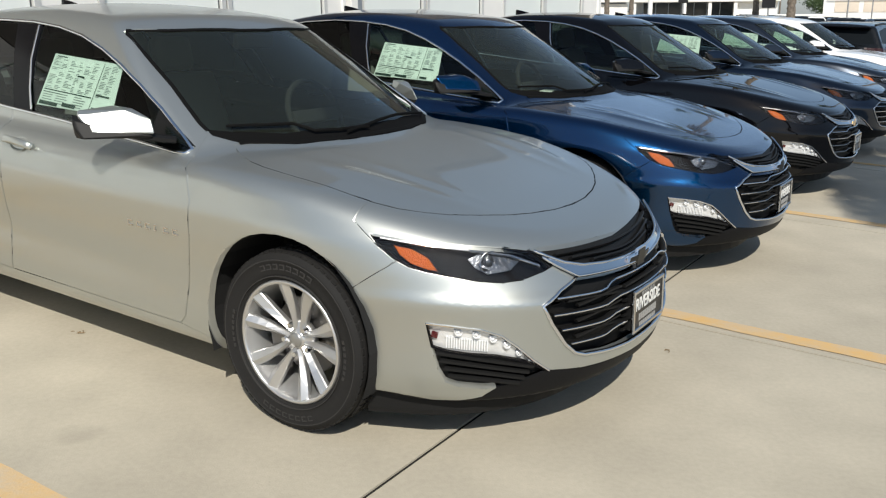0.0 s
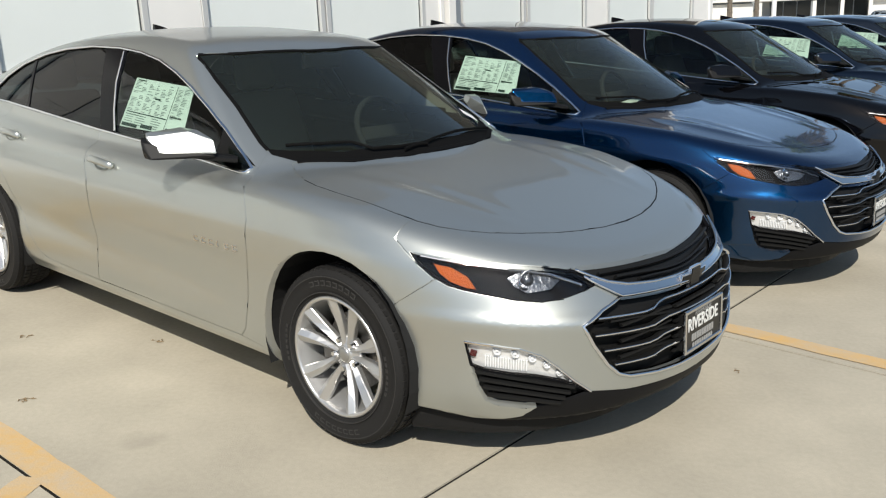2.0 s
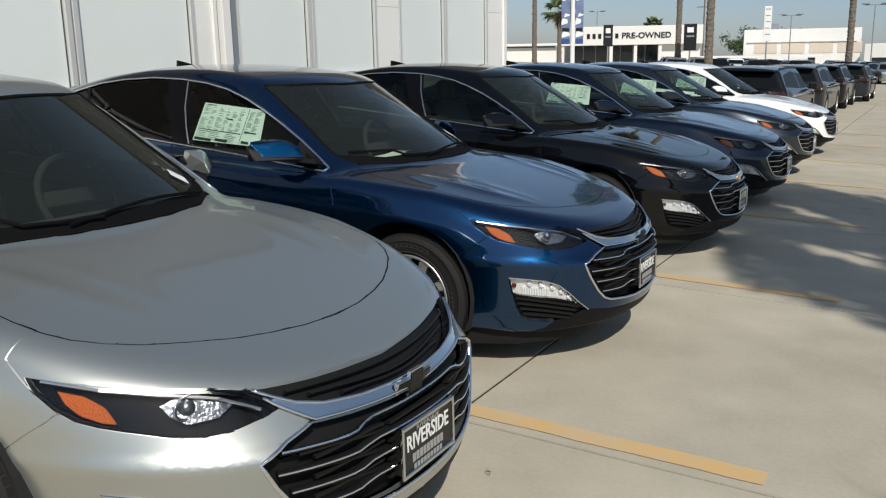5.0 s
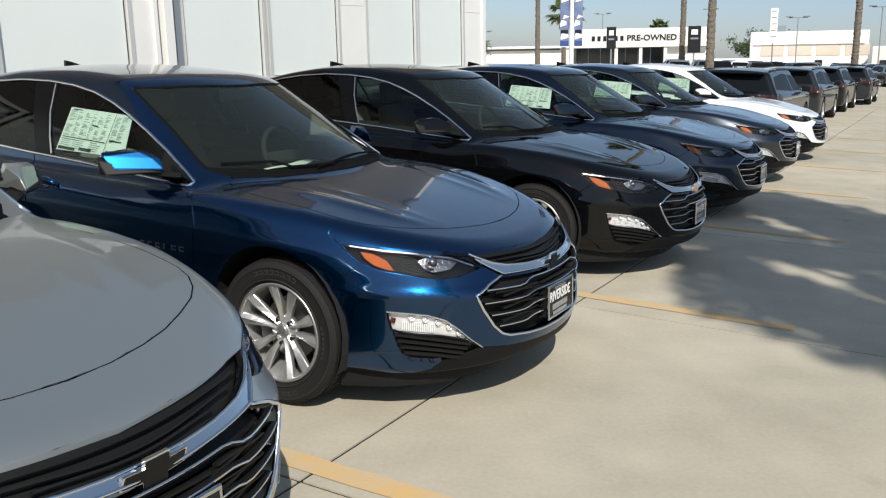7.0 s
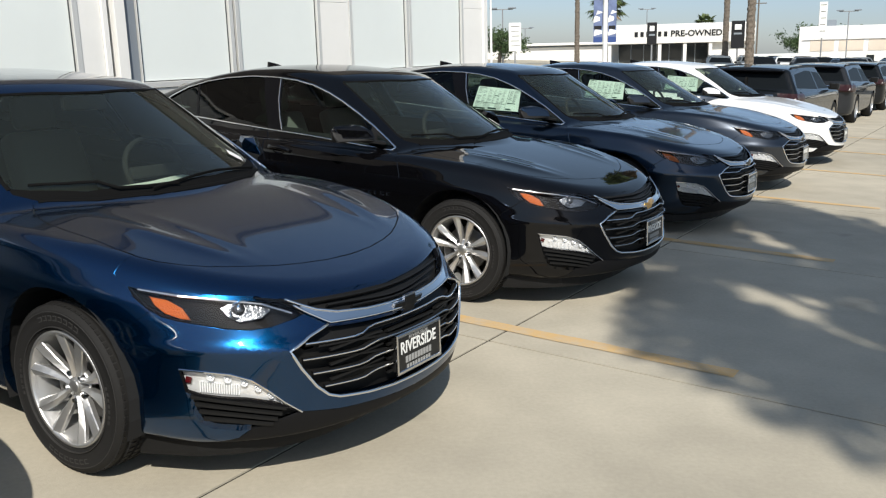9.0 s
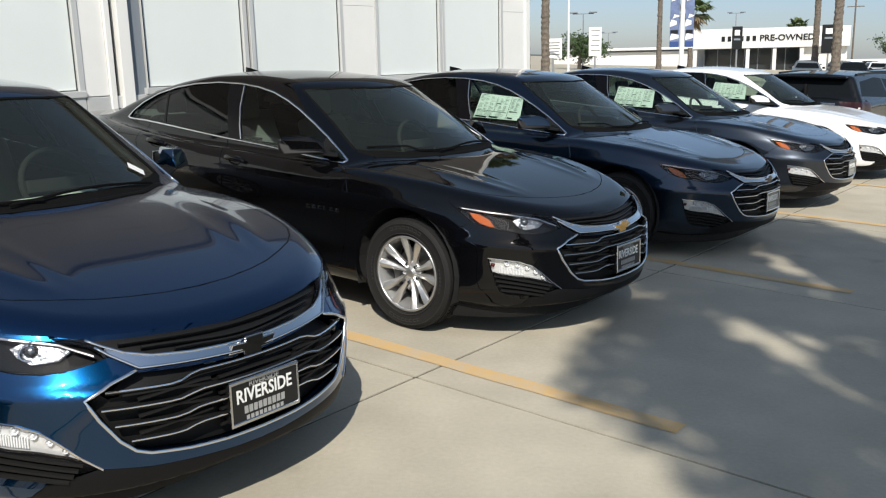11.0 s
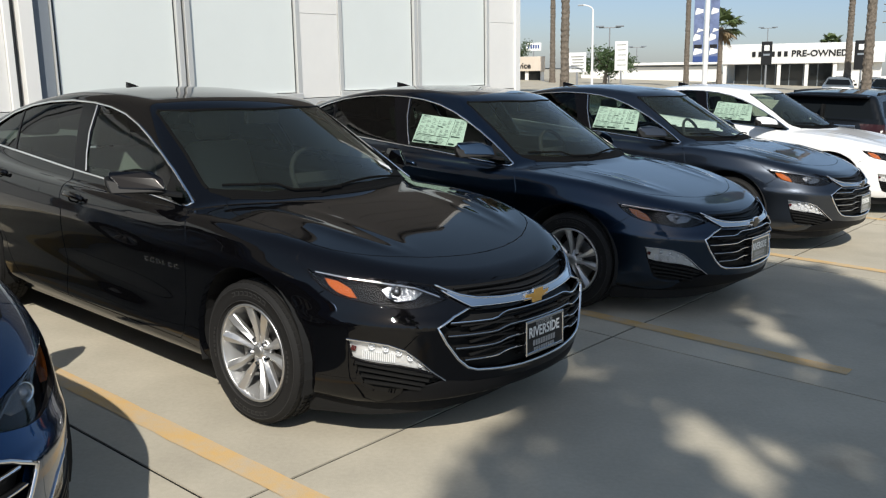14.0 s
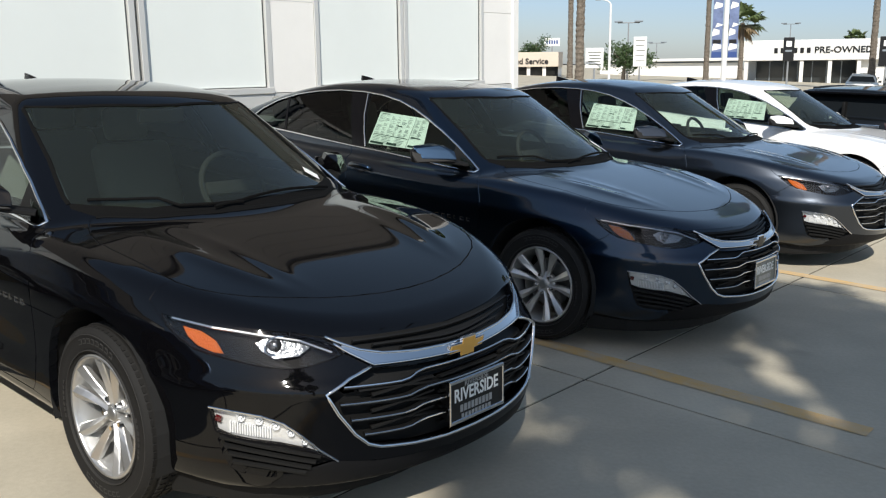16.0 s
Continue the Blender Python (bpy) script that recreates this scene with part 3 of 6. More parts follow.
def build_wheel(parent, x, sgn):
    """A wheel with its tyre, rim, ten spokes, nuts, disc and caliper; the outside of the wheel is towards sgn."""
    m = Matrix.Translation((x, sgn * 0.80, 0.335)) @ (Matrix.Identity(4) if sgn > 0 else Matrix.Rotation(math.pi, 4, "Z"))
    wheel = new("wheel")
    wheel.parent = parent
    wheel.matrix_local = m
    prof = [(0.222, -0.09), (0.235, -0.103), (0.27, -0.112), (0.30, -0.108), (0.322, -0.098)]
    for y in (-0.062, -0.022, 0.022, 0.062):
        prof += [(0.3275, y - 0.012), (0.3285, y - 0.006), (0.322, y - 0.005), (0.322, y + 0.005), (0.3285, y + 0.006)]
    prof += [(0.3275, 0.082), (0.321, 0.098), (0.312, 0.104), (0.309, 0.109), (0.296, 0.112), (0.293, 0.109), (0.27, 0.112), (0.245, 0.106), (0.235, 0.103), (0.222, 0.09)]
    bm = lathe(prof, seg=72)
    tyre = part("tyre", bm, RUBBER, wheel, "black rubber tyre", True)
    bm = bmesh.new()
    for k in range(72):
        for y in (-0.082, -0.042, 0.0, 0.042, 0.082):
            a = 2 * math.pi * (k + (0.5 if abs(y) > 0.05 else 0)) / 72
            rr = 0.3275 if abs(y) < 0.08 else 0.3225
            box(bm, (-0.0105, y - 0.014, rr - 0.01), (0.0105, y + 0.014, rr + (0.0060 if abs(y) < 0.08 else 0.0045)), Matrix.Rotation(a, 4, "Y"))
    tagged(part("tread_block", bm, RUBBER, tyre, "rubber tread blocks"), kind="stuff")
    bm = bmesh.new()
    for arc, count, r, h, w in ((0.0, 8, 0.277, 0.020, 0.0115), (math.pi, 8, 0.277, 0.020, 0.0115), (math.pi / 2, 7, 0.262, 0.010, 0.007), (-math.pi / 2, 7, 0.262, 0.010, 0.007)):
        for k in range(count):
            a = arc + (k - (count - 1) / 2) * 0.112 * (1 if h > 0.015 else 0.75)
            turn = Matrix.Rotation(a, 4, "Y")
            box(bm, (-w, 0.1075, r - h / 2), (w, 0.1128, r - h / 2 + 0.004), turn)
            box(bm, (-w, 0.1075, r + h / 2 - 0.004), (w, 0.1124, r + h / 2), turn)
            box(bm, (-w, 0.1075, r - h / 2), (-w + 0.005, 0.1126, r + h / 2), turn)
    tagged(part("raised_mark", bm, RUBBER_PALE, tyre, "raised rubber bars on the sidewall"), kind="stuff")
    for rr in (0.243, 0.301):
        part("sidewall_ring", lathe([(rr - 0.002, 0.104), (rr - 0.0015, 0.1125), (rr + 0.0015, 0.1125), (rr + 0.002, 0.104)], seg=64), RUBBER_PALE, tyre)
    bm = lathe([(0.214, -0.095), (0.222, -0.098), (0.226, -0.09), (0.205, -0.075), (0.198, 0.0), (0.205, 0.07), (0.2125, 0.088), (0.2125, 0.098), (0.219, 0.104), (0.226, 0.101), (0.226, 0.09)], seg=64)
    part("rim", bm, BARREL, wheel, "", True)
    part("rim_lip", lathe([(0.2085, 0.080), (0.212, 0.0895), (0.2122, 0.0995), (0.219, 0.1055), (0.2275, 0.102), (0.2275, 0.09)], seg=64), ALLOY, wheel, "", True)
    # five pairs of ridged spokes, splayed from the hub to the rim, with a wedge-shaped gap inside each pair
    leaf = {}
    for k in range(10):
        pair, hand = k // 2, (1 if k % 2 else -1)
        if hand not in leaf:
            bm = bmesh.new()
            rows = []
            for r, turn, w, y, th in ((0.036, 24.0, 0.0105, 0.060, 0.026), (0.062, 17.5, 0.0120, 0.063, 0.028), (0.095, 15.0, 0.0145, 0.070, 0.030), (0.130, 14.4, 0.0190, 0.079, 0.030),
                                      (0.165, 14.8, 0.0240, 0.088, 0.028), (0.190, 15.2, 0.0255, 0.094, 0.026), (0.214, 15.6, 0.0265, 0.099, 0.022)):
                a = radians(hand * turn)
                along, across = Vector((math.sin(a), 0, math.cos(a))), Vector((math.cos(a), 0, -math.sin(a)))
                row = []
                for q, d in ((-1, -th), (-1, -0.0125), (-0.86, -0.0085), (-0.16 * hand, 0.0035), (0.86, -0.0085), (1, -0.0125), (1, -th)):
                    p = along * r + across * (w * q)
                    p = p * (r / max(p.length, 1e-6)) if r > 0.2 else p
                    row.append(bm.verts.new((p.x, y + d, p.z)))
                rows.append(row)
            for a, b in zip(rows, rows[1:]):
                for i in range(6):
                    bm.faces.new((a[i], a[i + 1], b[i + 1], b[i]))
                bm.faces.new((a[6], a[0], b[0], b[6]))
            bmesh.ops.recalc_face_normals(bm, faces=bm.faces[:])
            sp = part("spoke", bm, ALLOY, wheel)
            leaf[hand] = sp.data
        else:
            sp = new("spoke", leaf[hand])
            sp.parent = wheel
        sp.matrix_local = Matrix.Rotation(2 * math.pi * pair / 5 - 0.12, 4, "Y")
    part("hub", lathe([(0.0, 0.063), (0.03, 0.063), (0.034, 0.059), (0.040, 0.053), (0.062, 0.050), (0.070, 0.044), (0.073, 0.025), (0.05, 0.015)], seg=32), ALLOY, wheel, "", True)
    part("centre_cap", lathe([(0.0, 0.070), (0.022, 0.069), (0.028, 0.064), (0.028, 0.058)], seg=24), CAP, wheel, "", True)
    nut = None
    for k in range(5):
        a = 2 * math.pi * (k + 0.5) / 5 - 0.12
        if nut is None:
            bm = bmesh.new()
            bmesh.ops.create_cone(bm, cap_ends=True, segments=6, radius1=0.0105, radius2=0.009, depth=0.022, matrix=Matrix.Rotation(-math.pi / 2, 4, "X"))
            n = part("lug_nut", bm, CHROME, wheel)
            nut = n.data
        else:
            n = new("lug_nut", nut)
            n.parent = wheel
        n.matrix_local = Matrix.Translation((0.057 * math.sin(a), 0.058, 0.057 * math.cos(a)))
    part("brake_disc", lathe([(0.05, 0.0), (0.14, 0.0), (0.145, -0.004), (0.145, -0.02), (0.05, -0.02)], seg=40), STEEL, wheel, "", True)
    bm = rbox((-0.045, -0.035, 0.095), (0.045, 0.022, 0.165), 0.012)
    bmesh.ops.transform(bm, matrix=Matrix.Rotation(radians(100 if sgn < 0 else -100), 4, "Y"), verts=bm.verts)
    part("brake_caliper", bm, STEEL, wheel)
    return wheel


def build_sedan():
    car = new("sedan")
    body = bmesh.new()
    vs = [body.verts.new(p) for p in SKIN_V]
    for q in SKIN_Q:
        body.faces.new([vs[i] for i in q])
    for sgn in SIDES:
        here = lambda c, s=sgn: c.y * s > 0
        for wx in (-0.03, -2.829):
            well = cut_out(body, circle_outline(wx, 0.350, ARCH_R), E_X, E_Z, lambda c, s=sgn: c.y * s > 0.40)
            well.free()
    # glass and black pillars
    top_view = lambda pts: [(x, y, 0) for x, y in pts] + [(x, -y, 0) for x, y in pts[::-1] if abs(y) > 1e-6]
    ws = cut_out(body, top_view([(-0.255, 0.0), (-0.27, 0.2), (-0.345, 0.448), (-0.475, 0.62), (-0.575, 0.685), (-0.645, 0.682), (-0.844, 0.637), (-1.19, 0.588), (-1.10, 0.425), (-1.03, 0.17), (-1.01, 0.0)]), E_X, E_Y, lambda c: c.z > 0.93)
    rw = cut_out(body, top_view([(-2.52, 0.0), (-2.56, 0.30), (-2.62, 0.46), (-2.9, 0.51), (-3.34, 0.55), (-3.44, 0.30), (-3.46, 0.0)]), E_X, E_Y, lambda c: c.z > 1.0)
    cowl = cut_out(ws, top_view([(-0.15, 0.0), (-0.15, 0.80), (-0.60, 0.80), (-0.60, 0.672), (-0.545, 0.612), (-0.425, 0.44), (-0.352, 0.20), (-0.335, 0.0)]), E_X, E_Y, lambda c: c.z > 0.93)
    panel("cowl", cowl, WIPER, car, "black plastic cowl below the windshield", gap=0.0, depth=0.006, offset=-0.003)
    glass = shift(ws, -0.004)
    panel("windshield", glass, GLASS, car, "tinted windshield glass", gap=0.0, depth=0.0, offset=-0.004)
    panel("rear_window", rw, GLASS_DARK, car, gap=0.0, depth=0.0, offset=-0.004)
    for sgn in SIDES:
        here = lambda c, s=sgn: c.y * s > 0.3 and c.z > 0.85
        dlo = cut_out(body, side_outline(DLO), E_X, E_Z, here)
        w1 = cut_out(dlo, side_outline([(-1.770, 1.45), (-1.58, 0.90), (-0.3, 0.90), (-0.3, 1.45)]), E_X, E_Z, here)
        w2 = cut_out(dlo, side_outline([(-2.645, 1.45), (-2.44, 0.95), (-1.70, 0.95), (-1.98, 1.45)]), E_X, E_Z, here)
        w3 = cut_out(dlo, side_outline([(-3.2, 1.45), (-3.2, 0.95), (-2.465, 0.95), (-2.67, 1.45)]), E_X, E_Z, here)
        panel("front_side_window", w1, GLASS_SIDE, car, gap=0.0, depth=0.0, offset=-0.006)
        panel("rear_side_window", w2, GLASS_DARK, car, gap=0.0, depth=0.0, offset=-0.006)
        panel("quarter_window", w3, GLASS_DARK, car, gap=0.0, depth=0.0, offset=-0.006)
        rear_trim = cut_out(dlo, side_outline([(-3.4, 1.6), (-3.4, 0.9), (-2.25, 0.9), (-2.25, 1.6)]), E_X, E_Z, here)
        panel("pillar_trim", dlo, PLASTIC_GLOSS, car, gap=0.001, depth=0.01, offset=-0.002)
        panel("quarter_trim", rear_trim, PLASTIC_GLOSS, car, gap=0.001, depth=0.01, offset=-0.002)
        line = []
        for (x0, z0), (x1, z1) in zip(DLO, DLO[1:] + DLO[:1]):
            for k in range(2):
                line.append(on_side(x0 + (x1 - x0) * k / 2, z0 + (z1 - z0) * k / 2, sgn))
        nn = [normal_at(p) for p in line]
        part("window_trim", sweep([p + n * 0.002 for p, n in zip(line, nn)], nn, 0.0065, 0.005, True), CHROME, car, "bright metal window surround", True)
        fr = [on_side(x, z, sgn) for x, z in ((-1.755, 1.350), (-1.705, 1.21), (-1.645, 1.09), (-1.595, 1.000))]
        part("window_divider", sweep([p + normal_at(p) * 0.001 for p in fr], [normal_at(p) for p in fr], 0.005, 0.004), CHROME_SATIN, car)
    # hood, lamps and openings of the nose
    hood_half = [(-0.275, 0.0), (-0.29, 0.2), (-0.365, 0.448), (-0.475, 0.590), (-0.49, 0.655), (-0.42, 0.70), (-0.33, 0.735), (-0.24, 0.756), (-0.13, 0.761), (0.05, 0.757), (0.164, 0.752),
                 (0.25, 0.740), (0.325, 0.712), (0.395, 0.660), (0.455, 0.592), (0.515, 0.490), (0.568, 0.38), (0.603, 0.27), (0.630, 0.14), (0.64, 0.0)]
    hood = cut_out(body, top_view(hood_half), E_X, E_Y, lambda c: c.z > 0.65)
    painted(panel("hood", hood, PAINTS["silver"], car, gap=0.0035, depth=0.03, fine=True))
    # dark strip added inside the hood gap, so that its shade reads unbroken
    edge = hood_half[6:]
    line = []
    for (x0, y0), (x1, y1) in zip(edge, edge[1:]):
        line += [on_top(x0 + (x1 - x0) * k / 3, y0 + (y1 - y0) * k / 3) for k in range(3)]
    line.append(on_top(*edge[-1]))
    line += [Vector((p.x, -p.y, p.z)) for p in line[-2::-1]]
    nn = [normal_at(p) for p in line]
    part("hood_seal", sweep([p - n * 0.0042 for p, n in zip(line, nn)], nn, 0.009, 0.003), WIPER, car, "dark strip standing in for shade in the hood gap")
    rear = [(-0.490, 0.632), (-0.474, 0.600), (-0.425, 0.535), (-0.365, 0.448), (-0.322, 0.32), (-0.290, 0.2), (-0.278, 0.1), (-0.275, 0.0)]
    line = [on_top(x + 0.004, y) for x, y in rear]
    line += [Vector((p.x, -p.y, p.z)) for p in line[-2::-1]]
    nn = [normal_at(p) for p in line]
    part("cowl_seal", sweep([p + n * 0.001 for p, n in zip(line, nn)], nn, 0.013, 0.003), WIPER, car, "black rubber strip behind the hood")
    edge = [(-0.60, 0.684), (-0.645, 0.682), (-0.745, 0.660), (-0.844, 0.637), (-1.02, 0.611), (-1.165, 0.588), (-1.185, 0.575), (-1.10, 0.425), (-1.055, 0.28), (-1.03, 0.17), (-1.012, 0.08), (-1.01, 0.0)]
    line = [on_top(x, y) for x, y in edge]
    line += [Vector((p.x, -p.y, p.z)) for p in line[-2::-1]]
    nn = [normal_at(p) for p in line]
    part("windshield_seal", sweep([p - n * 0.001 for p, n in zip(line, nn)], nn, 0.009, 0.003), WIPER, car, "black rubber edge of the windshield")
    lamp_line = [(0.283, -0.813, 0.768), (0.37, -0.781, 0.760), (0.453, -0.737, 0.752), (0.53, -0.688, 0.745), (0.60, -0.630, 0.738), (0.66, -0.57, 0.730), (0.732, -0.504, 0.712), (0.78, -0.479, 0.688), (0.806, -0.475, 0.664),
                 (0.788, -0.524, 0.651), (0.751, -0.595, 0.634), (0.704, -0.651, 0.629), (0.651, -0.698, 0.635), (0.562, -0.757, 0.651), (0.498, -0.792, 0.662), (0.447, -0.814, 0.674), (0.39, -0.831, 0.701), (0.335, -0.833, 0.733)]
    fog_line = [(0.510, -0.802, 0.494), (0.59, -0.761, 0.489), (0.665, -0.712, 0.480), (0.72, -0.666, 0.457), (0.759, -0.626, 0.416), (0.797, -0.581, 0.364), (0.834, -0.533, 0.320), (0.773, -0.610, 0.364), (0.707, -0.674, 0.384), (0.635, -0.728, 0.390), (0.573, -0.766, 0.398), (0.527, -0.790, 0.413)]
    vent_line = [(0.527, -0.790, 0.413), (0.573, -0.766, 0.398), (0.635, -0.728, 0.390), (0.707, -0.674, 0.384), (0.773, -0.610, 0.364), (0.834, -0.533, 0.320), (0.79, -0.60, 0.296), (0.72, -0.66, 0.270), (0.678, -0.689, 0.266), (0.603, -0.742, 0.274), (0.569, -0.764, 0.290), (0.548, -0.777, 0.336)]
    for sgn in SIDES:
        slant = Vector((0.72, 0.69 * -sgn, 0))
        near = lambda c, s=sgn: c.x > 0.15 and c.y * s > 0.2
        # headlight: clear cover, dark housing behind it, amber reflector, lens and bright bezel
        cover = cut_out(body, flip(lamp_line, sgn), slant, E_Z, near)
        inner, copy_a, copy_b = cover.copy(), cover.copy(), cover.copy()
        lamp = panel("headlight", cover, CLEAR, car, "clear headlight cover", gap=0.002, depth=0.004)
        lamp.visible_shadow = False
        panel("housing", shift(inner, -0.05), LAMP_DARK, lamp, "black headlight housing", gap=-0.003, depth=0.0, offset=-0.05)
        rim_pts = [Vector(settle(arr(p), 3)[0]) for p in flip(lamp_line, sgn)]
        rn = [normal_at(p) for p in rim_pts]
        part("seal", sweep([p - n * 0.010 for p, n in zip(rim_pts, rn)], rn, 0.007, 0.009, True), LAMP_DARK, lamp)
        amber = cut_out(copy_a, flip([(0.378, -0.81, 0.742), (0.435, -0.788, 0.733), (0.495, -0.773, 0.705), (0.530, -0.77, 0.667), (0.507, -0.787, 0.668), (0.456, -0.813, 0.684), (0.415, -0.822, 0.710)], sgn), slant, E_Z, near)
        copy_a.free()
        panel("turn_signal", amber, AMBER, lamp, "amber turn signal reflector", gap=0.001, depth=0.02, offset=-0.014)
        bowl = cut_out(copy_b, flip([(0.600, -0.690, 0.706), (0.613, -0.647, 0.725), (0.654, -0.581, 0.726), (0.729, -0.548, 0.699), (0.724, -0.602, 0.670), (0.672, -0.667, 0.660), (0.633, -0.69, 0.680)], sgn), slant, E_Z, near)
        copy_b.free()
        panel("reflector", bowl, LENS, lamp, "bright faceted reflector", gap=0.001, depth=0.015, offset=-0.026)
        c = Vector(settle(arr((0.648, -0.640 * -sgn, 0.700)), 3)[0])
        ax = normal_at(c)
        c = c - ax * 0.03
        ax = (ax + Vector((0.8, 0, 0))).normalized()
        turn = Matrix.Translation(c) @ E_Y.rotation_difference(ax).to_matrix().to_4x4()
        bm = lathe([(0.0, 0.020), (0.012, 0.017), (0.020, 0.009), (0.024, -0.004)], seg=20)
        bmesh.ops.transform(bm, matrix=turn, verts=bm.verts)
        part("lens", bm, LENS, lamp, "", True)
        bm = lathe([(0.025, -0.004), (0.027, 0.006), (0.033, 0.010), (0.036, 0.008), (0.029, -0.004)], seg=20)
        bmesh.ops.transform(bm, matrix=turn @ Matrix.Diagonal((1.2, 1, 0.85, 1)), verts=bm.verts)
        part("lens_ring", bm, CHROME, lamp, "", True)
        for line, w in ((((0.327, -0.808, 0.760), (0.463, -0.748, 0.744), (0.583, -0.667, 0.731), (0.690, -0.570, 0.715), (0.775, -0.502, 0.683)), 0.006), (((0.330, -0.826, 0.742), (0.385, -0.828, 0.703), (0.43, -0.822, 0.683), (0.51, -0.79, 0.662)), 0.0055)):
            rows = [Vector(settle(arr(q), 3)[0]) for q in flip(line, sgn)]
            rn2 = [normal_at(q) for q in rows]
            part("bezel", sweep([q - n * 0.013 - E_Z * 0.005 for q, n in zip(rows, rn2)], rn2, w * 0.8, 0.003), CHROME_SATIN, lamp, "bright lamp bezel")
        # fog lamp
        cover = cut_out(body, flip(fog_line, sgn), slant, E_Z, near)
        inner = cover.copy()
        fog = panel("fog_lamp", cover, CLEAR, car, "clear fog lamp cover", gap=0.002, depth=0.004)
        fog.visible_shadow = False
        panel("reflector", shift(inner, -0.02), LAMP_SILVER, fog, "bright reflector", gap=0.0, depth=0.0, offset=-0.02)
        p = Vector(settle(arr((0.535, -0.79 * -sgn, 0.453)), 3)[0])
        n = normal_at(p)
        bm = rbox((-0.011, -0.003, -0.011), (0.011, 0.003, 0.011), 0.002)
        bmesh.ops.transform(bm, matrix=Matrix.Translation(p - n * 0.01) @ E_Y.rotation_difference(n).to_matrix().to_4x4(), verts=bm.verts)
        part("side_marker", bm, RED, fog)
        # a falling row of small bright cups, each with its own diode, over a fluted block
        for (q, rad) in zip(flip([(0.605, -0.752, 0.466), (0.655, -0.718, 0.458), (0.700, -0.683, 0.443), (0.735, -0.650, 0.420), (0.765, -0.618, 0.389), (0.793, -0.584, 0.358)], sgn), (0.014, 0.0135, 0.013, 0.012, 0.010, 0.008)):
            p = Vector(settle(arr(q), 3)[0])
            n = normal_at(p)
            ax = (n + Vector((0.5, 0, 0.25))).normalized()
            turn = Matrix.Translation(p - n * 0.011) @ E_Y.rotation_difference(ax).to_matrix().to_4x4()
            bm = lathe([(rad * 1.15, -0.004), (rad, 0.004), (rad * 0.85, -0.002), (rad * 0.4, -0.009)], seg=14)
            bmesh.ops.transform(bm, matrix=turn, verts=bm.verts)
            part("lamp_cup", bm, LAMP_SILVER, fog, "", True)
            bm = lathe([(0.0, 0.002), (rad * 0.35, 0.0), (rad * 0.5, -0.009)], seg=12)
            bmesh.ops.transform(bm, matrix=turn, verts=bm.verts)
            part("diode", bm, LED_WHITE, fog, "", True)
        bm = None
        for k in range(17):
            s = k / 16
            rows = [Vector(settle(arr(q), 3)[0]) for q in flip([(0.570 + 0.115 * s, -0.770 + 0.075 * s, z) for z in (0.446 - 0.012 * s, 0.428 - 0.012 * s, 0.409 - 0.010 * s)], sgn)]
            rn2 = [normal_at(q) for q in rows]
            bm = sweep([q - n * 0.015 for q, n in zip(rows, rn2)], rn2, 0.0028, 0.004, False, bm)
        part("fluted_lens", bm, LED_WHITE, fog, "fluted bright lamp insert")
        rim_all = [Vector(settle(arr(p), 3)[0]) for p in flip(fog_line, sgn)]
        rn = [normal_at(p) for p in rim_all]
        part("seal", sweep([p - n * 0.006 for p, n in zip(rim_all, rn)], rn, 0.006, 0.006, True), LAMP_DARK, fog)
        rim_pts = [Vector(settle(arr(p), 3)[0]) for p in flip(fog_line, sgn)[:7]]
        rn = [normal_at(p) for p in rim_pts]
        part("bezel", sweep([p + n * 0.001 for p, n in zip(rim_pts, rn)], rn, 0.0035, 0.004), CHROME, fog)
        # slatted black vent below the fog lamp
        vent = cut_out(body, flip(vent_line, sgn), slant, E_Z, near)
        v = panel("bumper_vent", shift(vent, -0.03), PLASTIC, car, "black slatted bumper vent", gap=-0.004, depth=0.0, offset=-0.03)
        for k in range(4):
            z0, z1 = 0.392 - 0.027 * k, 0.340 - 0.019 * k
            rows = []
            for j in range(7):
                u = j / 6
                x0, y0 = 0.540 + 0.012 * k + (0.245 - 0.02 * k) * u, -0.782 + 0.007 * k + (0.215 - 0.02 * k) * u
                p = Vector(settle(arr((x0, y0 * -sgn, z0 + (z1 - z0) * u + 0.006 * math.sin(math.pi * u))), 3)[0])
                rows.append(p - normal_at(p) * 0.010)
            part("slat", sweep(rows, [normal_at(p) for p in rows], 0.007, 0.014), PLASTIC, v)
    front = lambda c: c.x > 0.3
    grille_top = [(0, 0.700), (-0.12, 0.705), (-0.276, 0.711), (-0.39, 0.716), (-0.47, 0.720), (-0.515, 0.716), (-0.505, 0.710), (-0.47, 0.690), (-0.42, 0.666), (-0.35, 0.648), (-0.223, 0.635), (-0.10, 0.629), (0, 0.627)]
    upper = cut_out(body, mirrored_front(grille_top), E_Y, E_Z, lambda c: c.x > 0.6)
    panel("upper_grille", shift(upper, -0.03), PLASTIC, car, "black upper grille recess", gap=-0.004, depth=0.0, offset=-0.03)
    chrome_half = [(0, 0.627), (-0.10, 0.629), (-0.223, 0.635), (-0.35, 0.648), (-0.42, 0.666), (-0.47, 0.690), (-0.505, 0.710), (-0.490, 0.690), (-0.455, 0.660), (-0.396, 0.619), (-0.25, 0.611), (-0.09, 0.603), (0, 0.601)]
    bar = cut_out(body, mirrored_front(chrome_half), E_Y, E_Z, lambda c: c.x > 0.6)
    panel("grille_bar", bar, CHROME, car, "wide chrome grille bar", gap=0.0, depth=0.03, offset=0.008)
